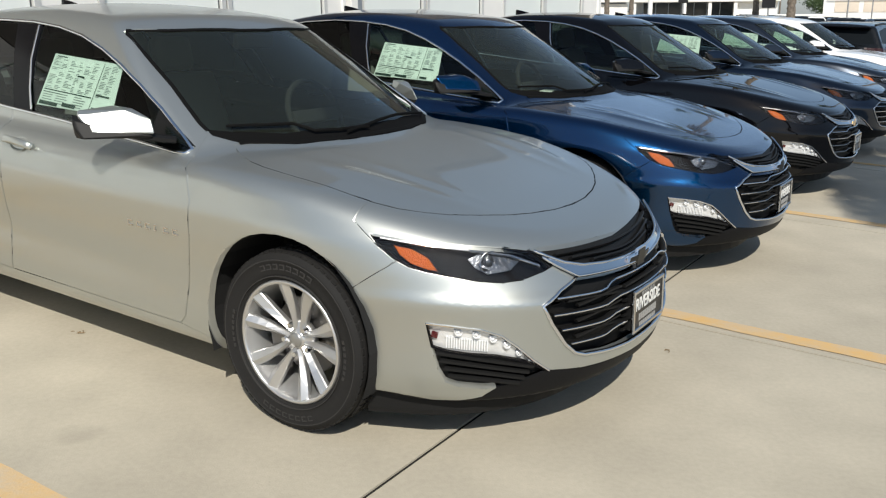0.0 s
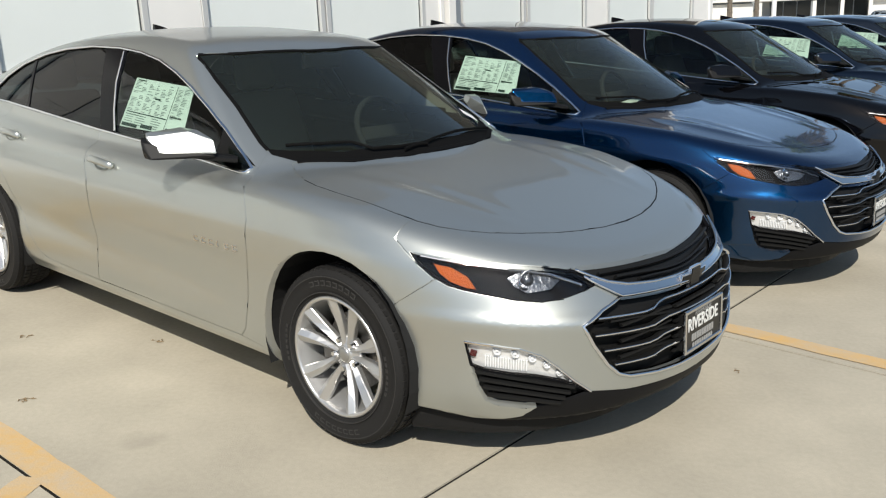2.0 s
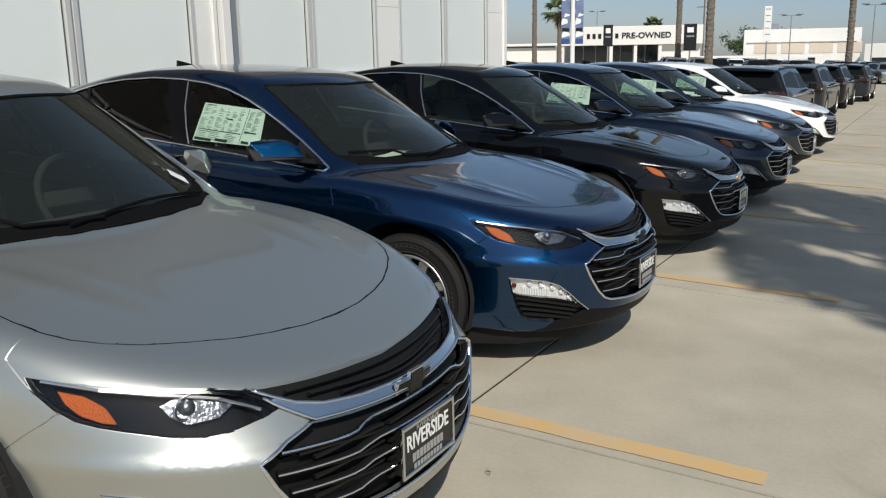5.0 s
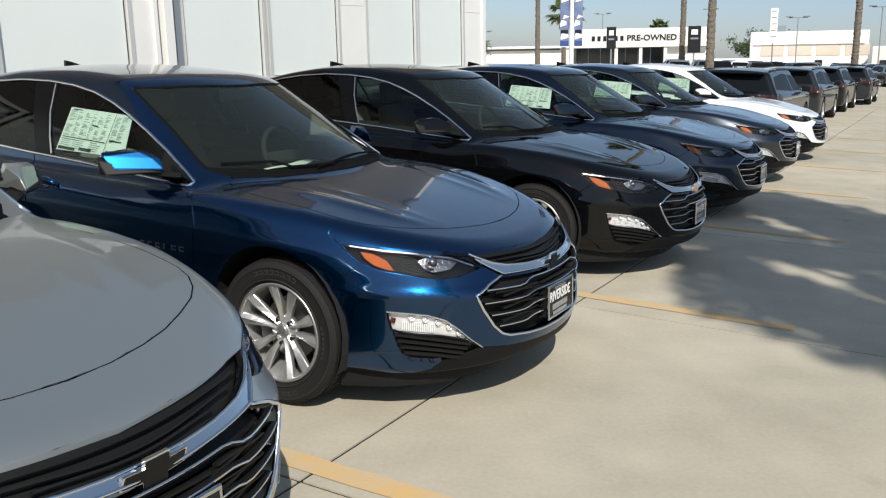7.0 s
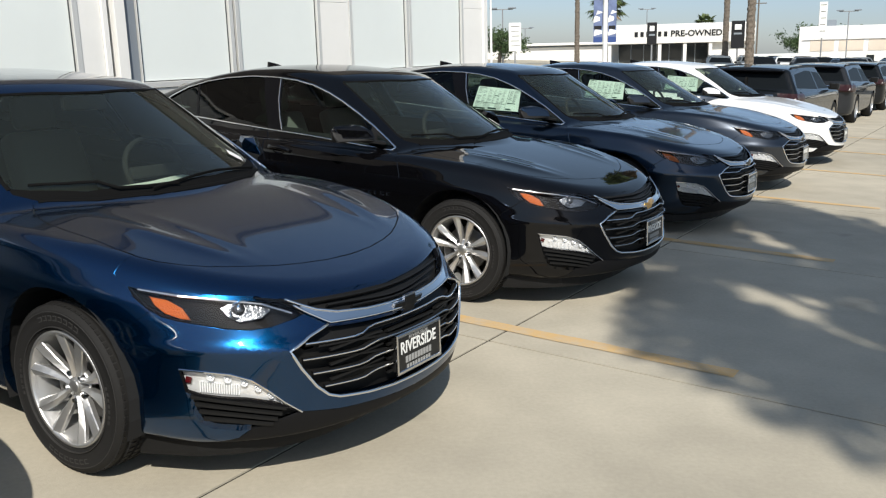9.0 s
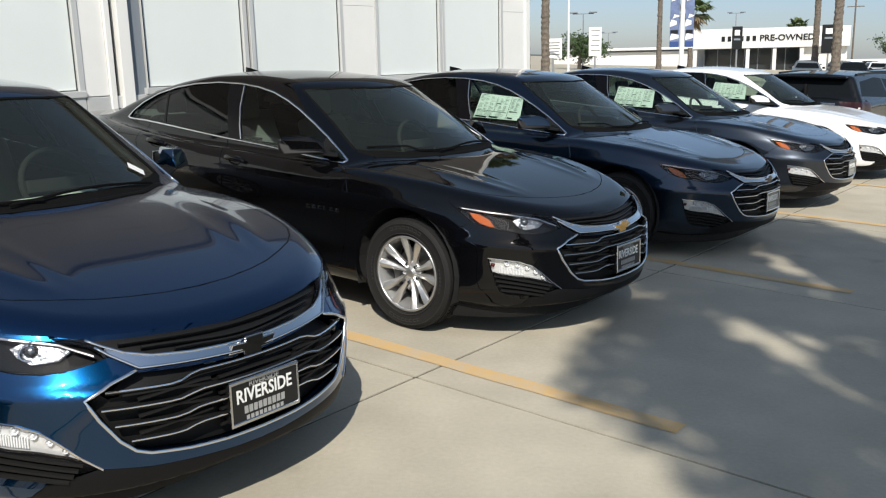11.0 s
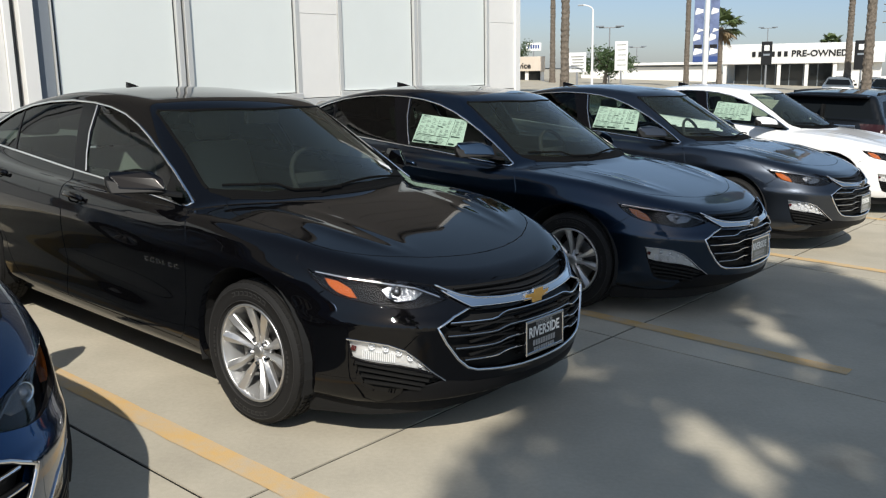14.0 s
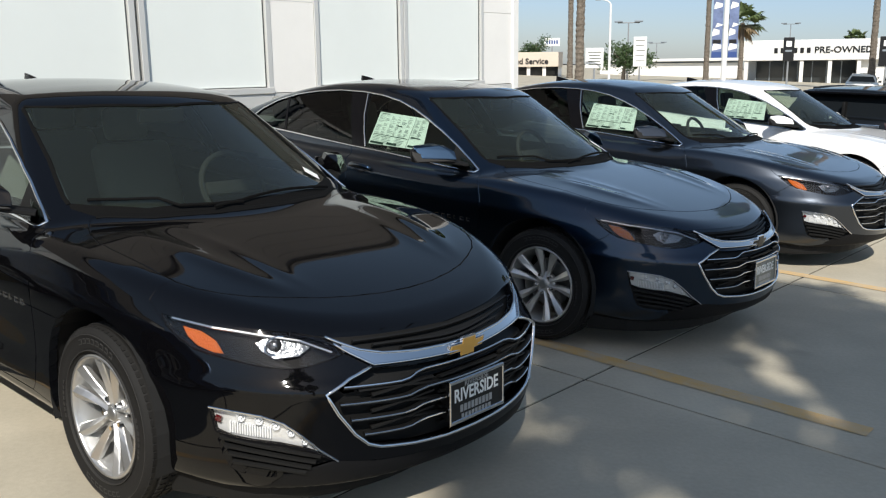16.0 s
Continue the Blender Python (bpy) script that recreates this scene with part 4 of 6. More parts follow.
    for edge in (chrome_half[:7], chrome_half[7:]):
        edge = edge if edge[0][0] == 0 else edge[::-1]
        pts = [(y, z) for y, z in edge[::-1]] + [(-y, z) for y, z in edge[1:]]
        line = []
        for (y0, z0), (y1, z1) in zip(pts, pts[1:]):
            line += [on_front(y0 + (y1 - y0) * k / 3, z0 + (z1 - z0) * k / 3) for k in range(3)]
        line.append(on_front(*pts[-1]))
        ln = [normal_at(p) for p in line]
        part("bar_rim", sweep([p + n * 0.010 for p, n in zip(line, ln)], ln, 0.0042, 0.005), CHROME, car, "", True)
    low_half = [(0, 0.597), (-0.09, 0.599), (-0.25, 0.607), (-0.405, 0.616), (-0.49, 0.589), (-0.566, 0.553), (-0.534, 0.485), (-0.486, 0.410), (-0.445, 0.370), (-0.403, 0.354), (-0.28, 0.340), (-0.15, 0.332), (0, 0.330)]
    low = cut_out(body, mirrored_front(low_half), E_Y, E_Z, front)
    grille = panel("lower_grille", shift(low, -0.05), PLASTIC, car, "black lower grille with bright-edged slats", gap=-0.006, depth=0.0, offset=-0.05)
    edge = [(y, z) for y, z in low_half[3:]] + [(-y, z) for y, z in low_half[3:-1][::-1]]
    fine = []
    for (y0, z0), (y1, z1) in zip(edge, edge[1:]):
        for k in range(3):
            fine.append(on_front(y0 + (y1 - y0) * k / 3, z0 + (z1 - z0) * k / 3))
    fine.append(on_front(*edge[-1]))
    fn = [normal_at(p) for p in fine]
    part("chrome_frame", sweep([p + n * 0.001 for p, n in zip(fine, fn)], fn, 0.0062, 0.008), CHROME, grille, "chrome grille surround", True)

    def rise(y):
        return 0.5 - 0.5 * math.tanh((abs(y) - 0.27) / 0.028)

    def half_width(z):
        pts = [(0.553, 0.560), (0.485, 0.53), (0.410, 0.482), (0.370, 0.44), (0.328, 0.38)]
        for (z0, w0), (z1, w1) in zip(pts, pts[1:]):
            if z1 <= z <= z0:
                return w0 + (w1 - w0) * (z0 - z) / (z0 - z1)
        return 0.42 + (0.618 - z) * 2.0 if z > 0.553 else 0.38
    for z0 in (0.566, 0.508, 0.451, 0.396):
        w = half_width(z0) - 0.012
        rows = []
        for k in range(29):
            y = -w + 2 * w * k / 28
            p = on_front(y, z0 + 0.020 * rise(y) - 0.004 * math.cos(6 * y))
            rows.append(p - normal_at(p) * 0.014)
        rn = [normal_at(p) for p in rows]
        part("slat", sweep(rows, rn, 0.0065, 0.013), PLASTIC, grille)
        part("slat_edge", sweep([p + n * 0.012 + Vector((0, 0, 0.002)) for p, n in zip(rows, rn)], rn, 0.0030, 0.0025), CHROME, grille, "bright slat edge")
    # lattice behind the slats: long bars that cross at a shallow angle
    for zm in (0.545, 0.488, 0.430, 0.376):
        for y_a, y_b, dz in ((-0.47, -0.16, 0.034), (-0.43, -0.19, -0.030), (0.47, 0.16, 0.034), (0.43, 0.19, -0.030), (-0.16, 0.16, 0.0)):
            rows = []
            for j in range(7):
                u = j / 6
                p = on_front(y_a + (y_b - y_a) * u, zm + dz * (0.5 - u) + 0.004 * math.sin(math.pi * u))
                rows.append(p - normal_at(p) * 0.024)
            if abs(rows[0].y) < half_width(rows[0].z) - 0.01:
                part("mesh_bar", sweep(rows, [normal_at(p) for p in rows], 0.0055, 0.010), PLASTIC, grille)
    for z0, w, bow in ((0.690, 0.42, 0.006), (0.668, 0.36, 0.010), (0.652, 0.26, 0.006)):
        rows = [on_front(-w + 2 * w * k / 16, z0 - bow * math.cos(math.pi * (k / 8 - 1))) for k in range(17)]
        part("upper_slat", sweep([p - normal_at(p) * 0.016 for p in rows], [normal_at(p) for p in rows], 0.005, 0.01), PLASTIC, car)
    lip_half = [(0, 0.282), (-0.1, 0.284), (-0.27, 0.295), (-0.40, 0.303), (-0.533, 0.320), (-0.60, 0.296), (-0.66, 0.270), (-0.672, 0.246), (-0.678, 0.230), (-0.71, 0.210), (-0.749, 0.204), (-0.804, 0.218), (-0.87, 0.221), (-0.87, 0.078), (0, 0.078)]
    lip = cut_out(body, mirrored_front(lip_half), E_Y, E_Z, lambda c: c.x > 0.31)
    panel("bumper_lip", lip, PLASTIC_GREY, car, "dark grey plastic lower bumper lip", gap=0.001, depth=0.01, offset=-0.004)
    # air dam under the nose
    dam = []
    for k in range(19):
        y = -0.815 + 1.63 * k / 18
        p = on_front(y, 0.225)
        dam.append(Vector((p.x - 0.11, y * 0.98, 0.155 + 0.040 * (1 - (y / 0.815) ** 2))))
    part("air_dam", sweep(dam, E_Z, 0.006, 0.04), PLASTIC, car, "thin black air dam")
    bump = cut_out(body, side_outline([(0.235, 0.878), (0.235, 0.804), (0.283, 0.770), (0.40, 0.690), (0.268, 0.590), (0.268, 0.028), (1.3, 0.028), (1.3, 0.878)]), E_X, E_Z, lambda c: c.x > 0.1)
    painted(panel("front_bumper", bump, PAINTS["silver"], car, gap=0.0015, fine=True))
    # doors, fenders, fuel flap, tail lamps
    door_f = [(-0.550, 0.924), (-0.486, 0.875), (-0.454, 0.779), (-0.466, 0.644), (-0.505, 0.434), (-0.535, 0.314), (-0.575, 0.274), (-1.684, 0.284), (-1.665, 0.364), (-1.648, 0.594), (-1.635, 0.784), (-1.68, 0.884), (-1.735, 0.993), (-1.37, 0.974), (-1.0, 0.948), (-0.60, 0.920)]
    door_r = [(-1.735, 0.993), (-1.68, 0.884), (-1.635, 0.784), (-1.648, 0.594), (-1.665, 0.364), (-1.684, 0.284), (-2.17, 0.296), (-2.25, 0.314), (-2.31, 0.359), (-2.384, 0.446), (-2.462, 0.575), (-2.526, 0.707), (-2.634, 0.849), (-2.69, 0.934), (-2.70, 1.004), (-2.675, 1.050), (-2.40, 1.036), (-2.07, 1.014)]
    fender = [(-0.505, 0.434), (-0.466, 0.644), (-0.454, 0.779), (-0.486, 0.875), (-0.550, 0.924), (-0.60, 1.004), (-0.50, 1.024), (0.2, 0.984), (0.6, 0.884), (0.6, 0.034), (-0.42, 0.034), (-0.42, 0.254), (-0.575, 0.274), (-0.535, 0.314)]
    for sgn in SIDES:
        here = lambda c, s=sgn: c.y * s > 0.35
        d = painted(panel("front_door", cut_out(body, side_outline(door_f), E_X, E_Z, here), PAINTS["silver"], car, gap=0.0038))
        d2 = painted(panel("rear_door", cut_out(body, side_outline(door_r), E_X, E_Z, here), PAINTS["silver"], car, gap=0.0038))
        painted(panel("fender", cut_out(body, side_outline(fender), E_X, E_Z, here), PAINTS["silver"], car, gap=0.0015))
        for dd, hx, hz in ((d, -1.515, 0.872), (d2, -2.43, 0.922)):
            p = on_side(hx, hz, sgn)
            n = normal_at(p)
            rows = []
            for k in range(9):
                u = k / 8
                q = on_side(hx - 0.105 + 0.21 * u, hz + 0.006 - 0.012 * u, sgn)
                rows.append(q + normal_at(q) * (0.012 + 0.022 * math.sin(math.pi * u) ** 0.6))
            painted(part("handle", sweep(rows, [normal_at(q) for q in rows], 0.015, 0.008), PAINTS["silver"], dd, "", True))
            bm = lathe([(0.0, -0.004), (0.03, -0.003), (0.038, 0.0015), (0.040, 0.0015)], seg=20)
            bmesh.ops.transform(bm, matrix=Matrix.Translation(p) @ E_Y.rotation_difference(n).to_matrix().to_4x4() @ Matrix.Diagonal((1.5, 1, 0.85, 1)), verts=bm.verts)
            painted(part("handle_cup", bm, PAINTS["silver"], dd, "", True))
        # six bright letters' worth of badge, as bars
        for k in range(6):
            x0 = -0.81 + 0.051 * k
            a, b = on_side(x0, 0.650, sgn), on_side(x0 + (0.03 if k != 3 else 0.012), 0.650, sgn)
            n = normal_at(a)
            bm = bmesh.new()
            for z0, z1 in ((0.638, 0.644), (0.656, 0.662)):
                box(bm, (min(a.x, b.x), 0, z0), (max(a.x, b.x), 0.003, z1))
            box(bm, (a.x, 0, 0.644), (a.x + 0.007, 0.003, 0.656))
            if sgn < 0:
                bmesh.ops.translate(bm, verts=bm.verts, vec=(0, a.y - 0.0025, 0))
            else:
                bmesh.ops.translate(bm, verts=bm.verts, vec=(0, a.y - 0.0005, 0))
            part("badge_bar", bm, CHROME_SATIN, d)
        # mirror: a black housing under a faceted painted cap
        housing = [(-0.885, -1.066, 1.046), (-0.882, -1.071, 1.020), (-0.846, -1.061, 0.979), (-0.832, -1.034, 0.994), (-0.688, -0.868, 0.989), (-0.705, -0.862, 0.979),
                   (-0.918, -1.056, 1.060), (-0.908, -1.048, 0.977), (-0.870, -0.862, 0.977), (-0.870, -0.862, 1.062)]
        shell = [(-0.870, -1.034, 1.060), (-0.735, -0.889, 1.052), (-0.686, -0.868, 1.003), (-0.826, -1.021, 1.009), (-0.690, -0.866, 0.996), (-0.833, -1.031, 1.001), (-0.884, -1.049, 1.064),
                 (-0.785, -0.920, 1.083), (-0.905, -1.036, 1.079), (-0.872, -0.900, 1.090), (-0.805, -0.868, 1.082), (-0.908, -1.030, 1.000), (-0.860, -0.860, 1.000), (-0.712, -0.860, 1.050)]
        mir = part("mirror", hull([(x, -sgn * y, z) for x, y, z in housing], 0.011), PLASTIC, car, "door mirror with black lower housing")
        painted(part("mirror_cap", hull([(x, -sgn * y, z) for x, y, z in shell], 0.005), PAINTS["silver"], mir, "faceted painted mirror cap"))
        bm = rbox((-0.924, 0.885 if sgn > 0 else -1.025, 0.990), (-0.908, 1.025 if sgn > 0 else -0.885, 1.062), 0.004)
        part("mirror_glass", bm, CHROME, mir)
        arm = [Vector((-0.68, sgn * 0.775, 0.965)), Vector((-0.72, sgn * 0.83, 0.975)), Vector((-0.79, sgn * 0.90, 0.988))]
        part("mirror_arm", sweep(arm, E_Z, 0.035, 0.013), PLASTIC, mir)
        part("sail_panel", sheet([on_side(x, z, sgn) - Vector((0, sgn * 0.002, 0)) for x, z in ((-0.575, 0.948), (-0.80, 0.965), (-0.80, 1.075))], 0.006), PLASTIC, mir)
    flap = cut_out(body, side_outline([(-3.07, 1.0), (-2.97, 1.0), (-2.95, 0.90), (-3.06, 0.895)]), E_X, E_Z, lambda c: c.y < -0.3)
    painted(panel("fuel_flap", flap, PAINTS["silver"], car))
    for sgn in SIDES:
        tail = cut_out(body, side_outline([(-3.66, 0.965), (-3.76, 1.005), (-4.1, 1.0), (-4.1, 0.885), (-3.80, 0.895)]), E_X, E_Z, lambda c, s=sgn: c.y * s > 0.42)
        panel("tail_lamp", tail, RED, car, "red tail lamp", gap=0.002, depth=0.02, offset=0.001)
    painted(panel("body", body, PAINTS["silver"], car, "painted body shell with roof and sills", gap=0.0, depth=0.014))
    # wheel wells
    for wx in (-0.03, -2.829):
        for sgn in SIDES:
            bm = bmesh.new()
            rings = []
            for k in range(19):
                a = math.pi * (-0.12 + 1.24 * k / 18)
                rings.append([bm.verts.new((wx + math.cos(a) * 0.382, sgn * y, 0.350 + math.sin(a) * 0.382)) for y in (0.895, 0.56)])
            for a, b in zip(rings, rings[1:]):
                bm.faces.new((a[0], a[1], b[1], b[0]))
            bm.faces.new([r[1] for r in rings])
            part("wheel_well", bm, WELL, car)
    for wx in (0.0, -2.829):
        for sgn in SIDES:
            build_wheel(car, wx, sgn)
    # emblem
    em = on_front(0, 0.616) + Vector((0.030, 0, 0))
    arm_y, arm_z, core_y, core_z = 0.095, 0.0125, 0.034, 0.030
    shape = [(-arm_y, -arm_z), (-core_y - 0.004, -arm_z), (-core_y - 0.004, -core_z), (core_y - 0.004, -core_z), (core_y - 0.004, -arm_z), (arm_y - 0.012, -arm_z), (arm_y, arm_z), (core_y + 0.004, arm_z), (core_y + 0.004, core_z), (-core_y + 0.004, core_z), (-core_y + 0.004, arm_z), (-arm_y + 0.012, arm_z)]
    bm = sheet([em + Vector((-abs(y) * 0.12, y, z)) for y, z in [(p[0], p[1]) for p in shape]], 0.012)
    part("emblem", bm, EMBLEM_DARK, car, "cross-shaped emblem in a chrome edge")
    bm = sheet([em + Vector((-abs(y) * 0.12 - 0.003, y * 1.08, z * 1.2)) for y, z in shape], 0.012)
    part("emblem_rim", bm, CHROME, car)
    # dealer plate in its frame
    px = on_front(0, 0.440).x + 0.004
    tilt = Matrix.Translation((px, 0.008, 0.442)) @ Matrix.Rotation(radians(-3), 4, "Y")
    plate = part("licence_plate", rbox((-0.006, -0.146, -0.070), (0.0, 0.146, 0.070), 0.002), PLATE_BLACK, car, "black dealer plate in a chrome frame with white lettering")
    plate.matrix_local = tilt
    ring = [(0.002, -0.149, -0.073), (0.002, 0.149, -0.073), (0.002, 0.149, 0.073), (0.002, -0.149, 0.073)]
    part("plate_frame", sweep([Vector(p) for p in ring], Vector((1, 0, 0)), 0.008, 0.006, True), CHROME_SATIN, plate)
    txt = new("plate_text", lettering("RIVERSIDE", 0.060, 0.0006, 0.0012))
    txt.data.materials.append(PLATE_WHITE)
    txt.parent = plate
    txt.matrix_local = Matrix.Translation((0.0008, 0, 0.018)) @ Matrix.Rotation(math.pi / 2, 4, "Z") @ Matrix.Rotation(math.pi / 2, 4, "X") @ Matrix.Diagonal((0.92, 1.1, 1, 1))
    for k in range(9):
        bm = bmesh.new()
        box(bm, (0.0, -0.092 + 0.0205 * k, -0.044), (0.0012, -0.092 + 0.0205 * k + 0.0155, -0.018))
        part("plate_bar", bm, PLATE_GREY, plate)
    txt = new("frame_text", lettering("RIVERSIDE", 0.026, 0.0004, 0.0004))
    txt.data.materials.append(PLATE_GREY)
    txt.parent = plate
    txt.matrix_local = Matrix.Translation((0.0008, 0, 0.055)) @ Matrix.Rotation(math.pi / 2, 4, "Z") @ Matrix.Rotation(math.pi / 2, 4, "X") @ Matrix.Diagonal((1.15, 1, 1, 1))
    for zz in (-0.059,):
        for k in range(9):
            bm = bmesh.new()
            box(bm, (0.0, -0.085 + 0.019 * k, zz - 0.007), (0.0012, -0.085 + 0.019 * k + 0.013, zz + 0.007))
            part("frame_bar", bm, PLATE_GREY, plate)
    part("plate_bracket", rbox((px - 0.05, -0.135, 0.370), (px - 0.006, 0.150, 0.510), 0.006), PLASTIC, car)
    # roof fin
    bm = bmesh.new()
    rows = []
    for k in range(7):
        u = k / 6
        zz = 0.062 * (u ** 0.8)
        w = 0.022 * (1 - 0.3 * u) * (0.25 + 0.75 * math.sin(math.pi * min(0.98, 0.12 + u * 0.72)))
        x0 = -2.28 - 0.17 * u
        top = on_top(x0, 0).z
        rows.append([bm.verts.new(p) for p in ((x0, -w, top - 0.004), (x0, -w * 0.35, top + zz), (x0, w * 0.35, top + zz), (x0, w, top - 0.004))])
    for a, b in zip(rows, rows[1:]):
        for i in range(3):
            bm.faces.new((a[i], a[i + 1], b[i + 1], b[i]))
    bm.faces.new(rows[0])
    bm.faces.new(rows[-1][::-1])
    bmesh.ops.recalc_face_normals(bm, faces=bm.faces[:])
    part("antenna_fin", bm, PLASTIC_GLOSS, car, "black roof antenna fin", True)
    # wipers on the foot of the windshield
    for pts in (((-0.535, -0.625), (-0.46, -0.50), (-0.405, -0.385), (-0.335, -0.33), (-0.30, -0.22), (-0.265, -0.02)), ((-0.275, -0.20), (-0.285, -0.05), (-0.31, 0.10), (-0.36, 0.35), (-0.43, 0.60)),):
        rows = []
        for (x0, y0), (x1, y1) in zip(pts, pts[1:]):
            for k in range(5):
                x, y = x0 + (x1 - x0) * k / 5 - 0.03, y0 + (y1 - y0) * k / 5
                rows.append(on_top(x, y) + Vector((0.004, 0, 0.014)))
        part("wiper", sweep(rows, E_Z, 0.005, 0.006), WIPER, car, "black wiper arm and blade")
    # price sheet inside the front passenger window, its print as bars
    corners = [on_side(x, z, -1) - normal_at(on_side(x, z, -1)) * 0.014 for x, z in ((-1.571, 1.245), (-1.10, 1.222), (-1.078, 1.020), (-1.588, 1.028))]
    paper = part("price_sheet", sheet(corners, 0.001), PAPER, car, "white printed price sheet inside the window")
    rnd = random.Random(5)
    o, ux, uz = corners[0], corners[1] - corners[0], corners[3] - corners[0]
    nrm = ux.cross(uz).normalized()
    if nrm.y > 0:
        nrm = -nrm
    dark, pale = bmesh.new(), bmesh.new()

    def bar(bm, u0, u1, v0, v1):
        vs = [bm.verts.new(o + ux * u + uz * v + nrm * 0.0016) for u, v in ((u0, v0), (u1, v0), (u1, v1), (u0, v1))]
        bm.faces.new(vs)
    for row in range(22):
        v0 = 0.06 + 0.0275 * row
        for c0, c1 in ((0.03, 0.15), (0.16, 0.25), (0.28, 0.40), (0.41, 0.48), (0.51, 0.61), (0.62, 0.70), (0.78, 0.87), (0.88, 0.97)):
            if rnd.random() < 0.72:
                bar(pale, c0, c0 + (c1 - c0) * rnd.uniform(0.35, 1.0), v0, v0 + 0.012)
    for u0, u1, v0, v1 in ((0.03, 0.73, 0.67, 0.69), (0.02, 0.30, 0.90, 0.97), (0.36, 0.56, 0.87, 0.94), (0.03, 0.32, 0.72, 0.735), (0.44, 0.54, 0.33, 0.36), (0.05, 0.2, 0.03, 0.05), (0.75, 0.757, 0.03, 0.95), (0.78, 0.97, 0.6, 0.63), (0.78, 0.9, 0.84, 0.9)):
        bar(dark, u0, u1, v0, v1)
    for row in range(5):
        for c0, c1 in ((0.04, 0.2), (0.23, 0.45), (0.5, 0.72)):
            bar(pale, c0, c0 + (c1 - c0) * rnd.uniform(0.5, 1), 0.72 + 0.045 * row, 0.735 + 0.045 * row)
    tagged(part("print", dark, INK, paper), kind="stuff")
    tagged(part("fine_print", pale, INK_PALE, paper), kind="stuff")
    # small white label at the foot of the windshield, on the driver's side
    lab = [on_top(x, y) + Vector((0.004, 0, 0.004)) for x, y in ((-0.61, 0.53), (-0.57, 0.59), (-0.525, 0.568), (-0.565, 0.508))]
    part("windshield_label", sheet(lab, 0.001), PLATE_WHITE, car, "small white stock label")
    build_cabin(car)
    return car


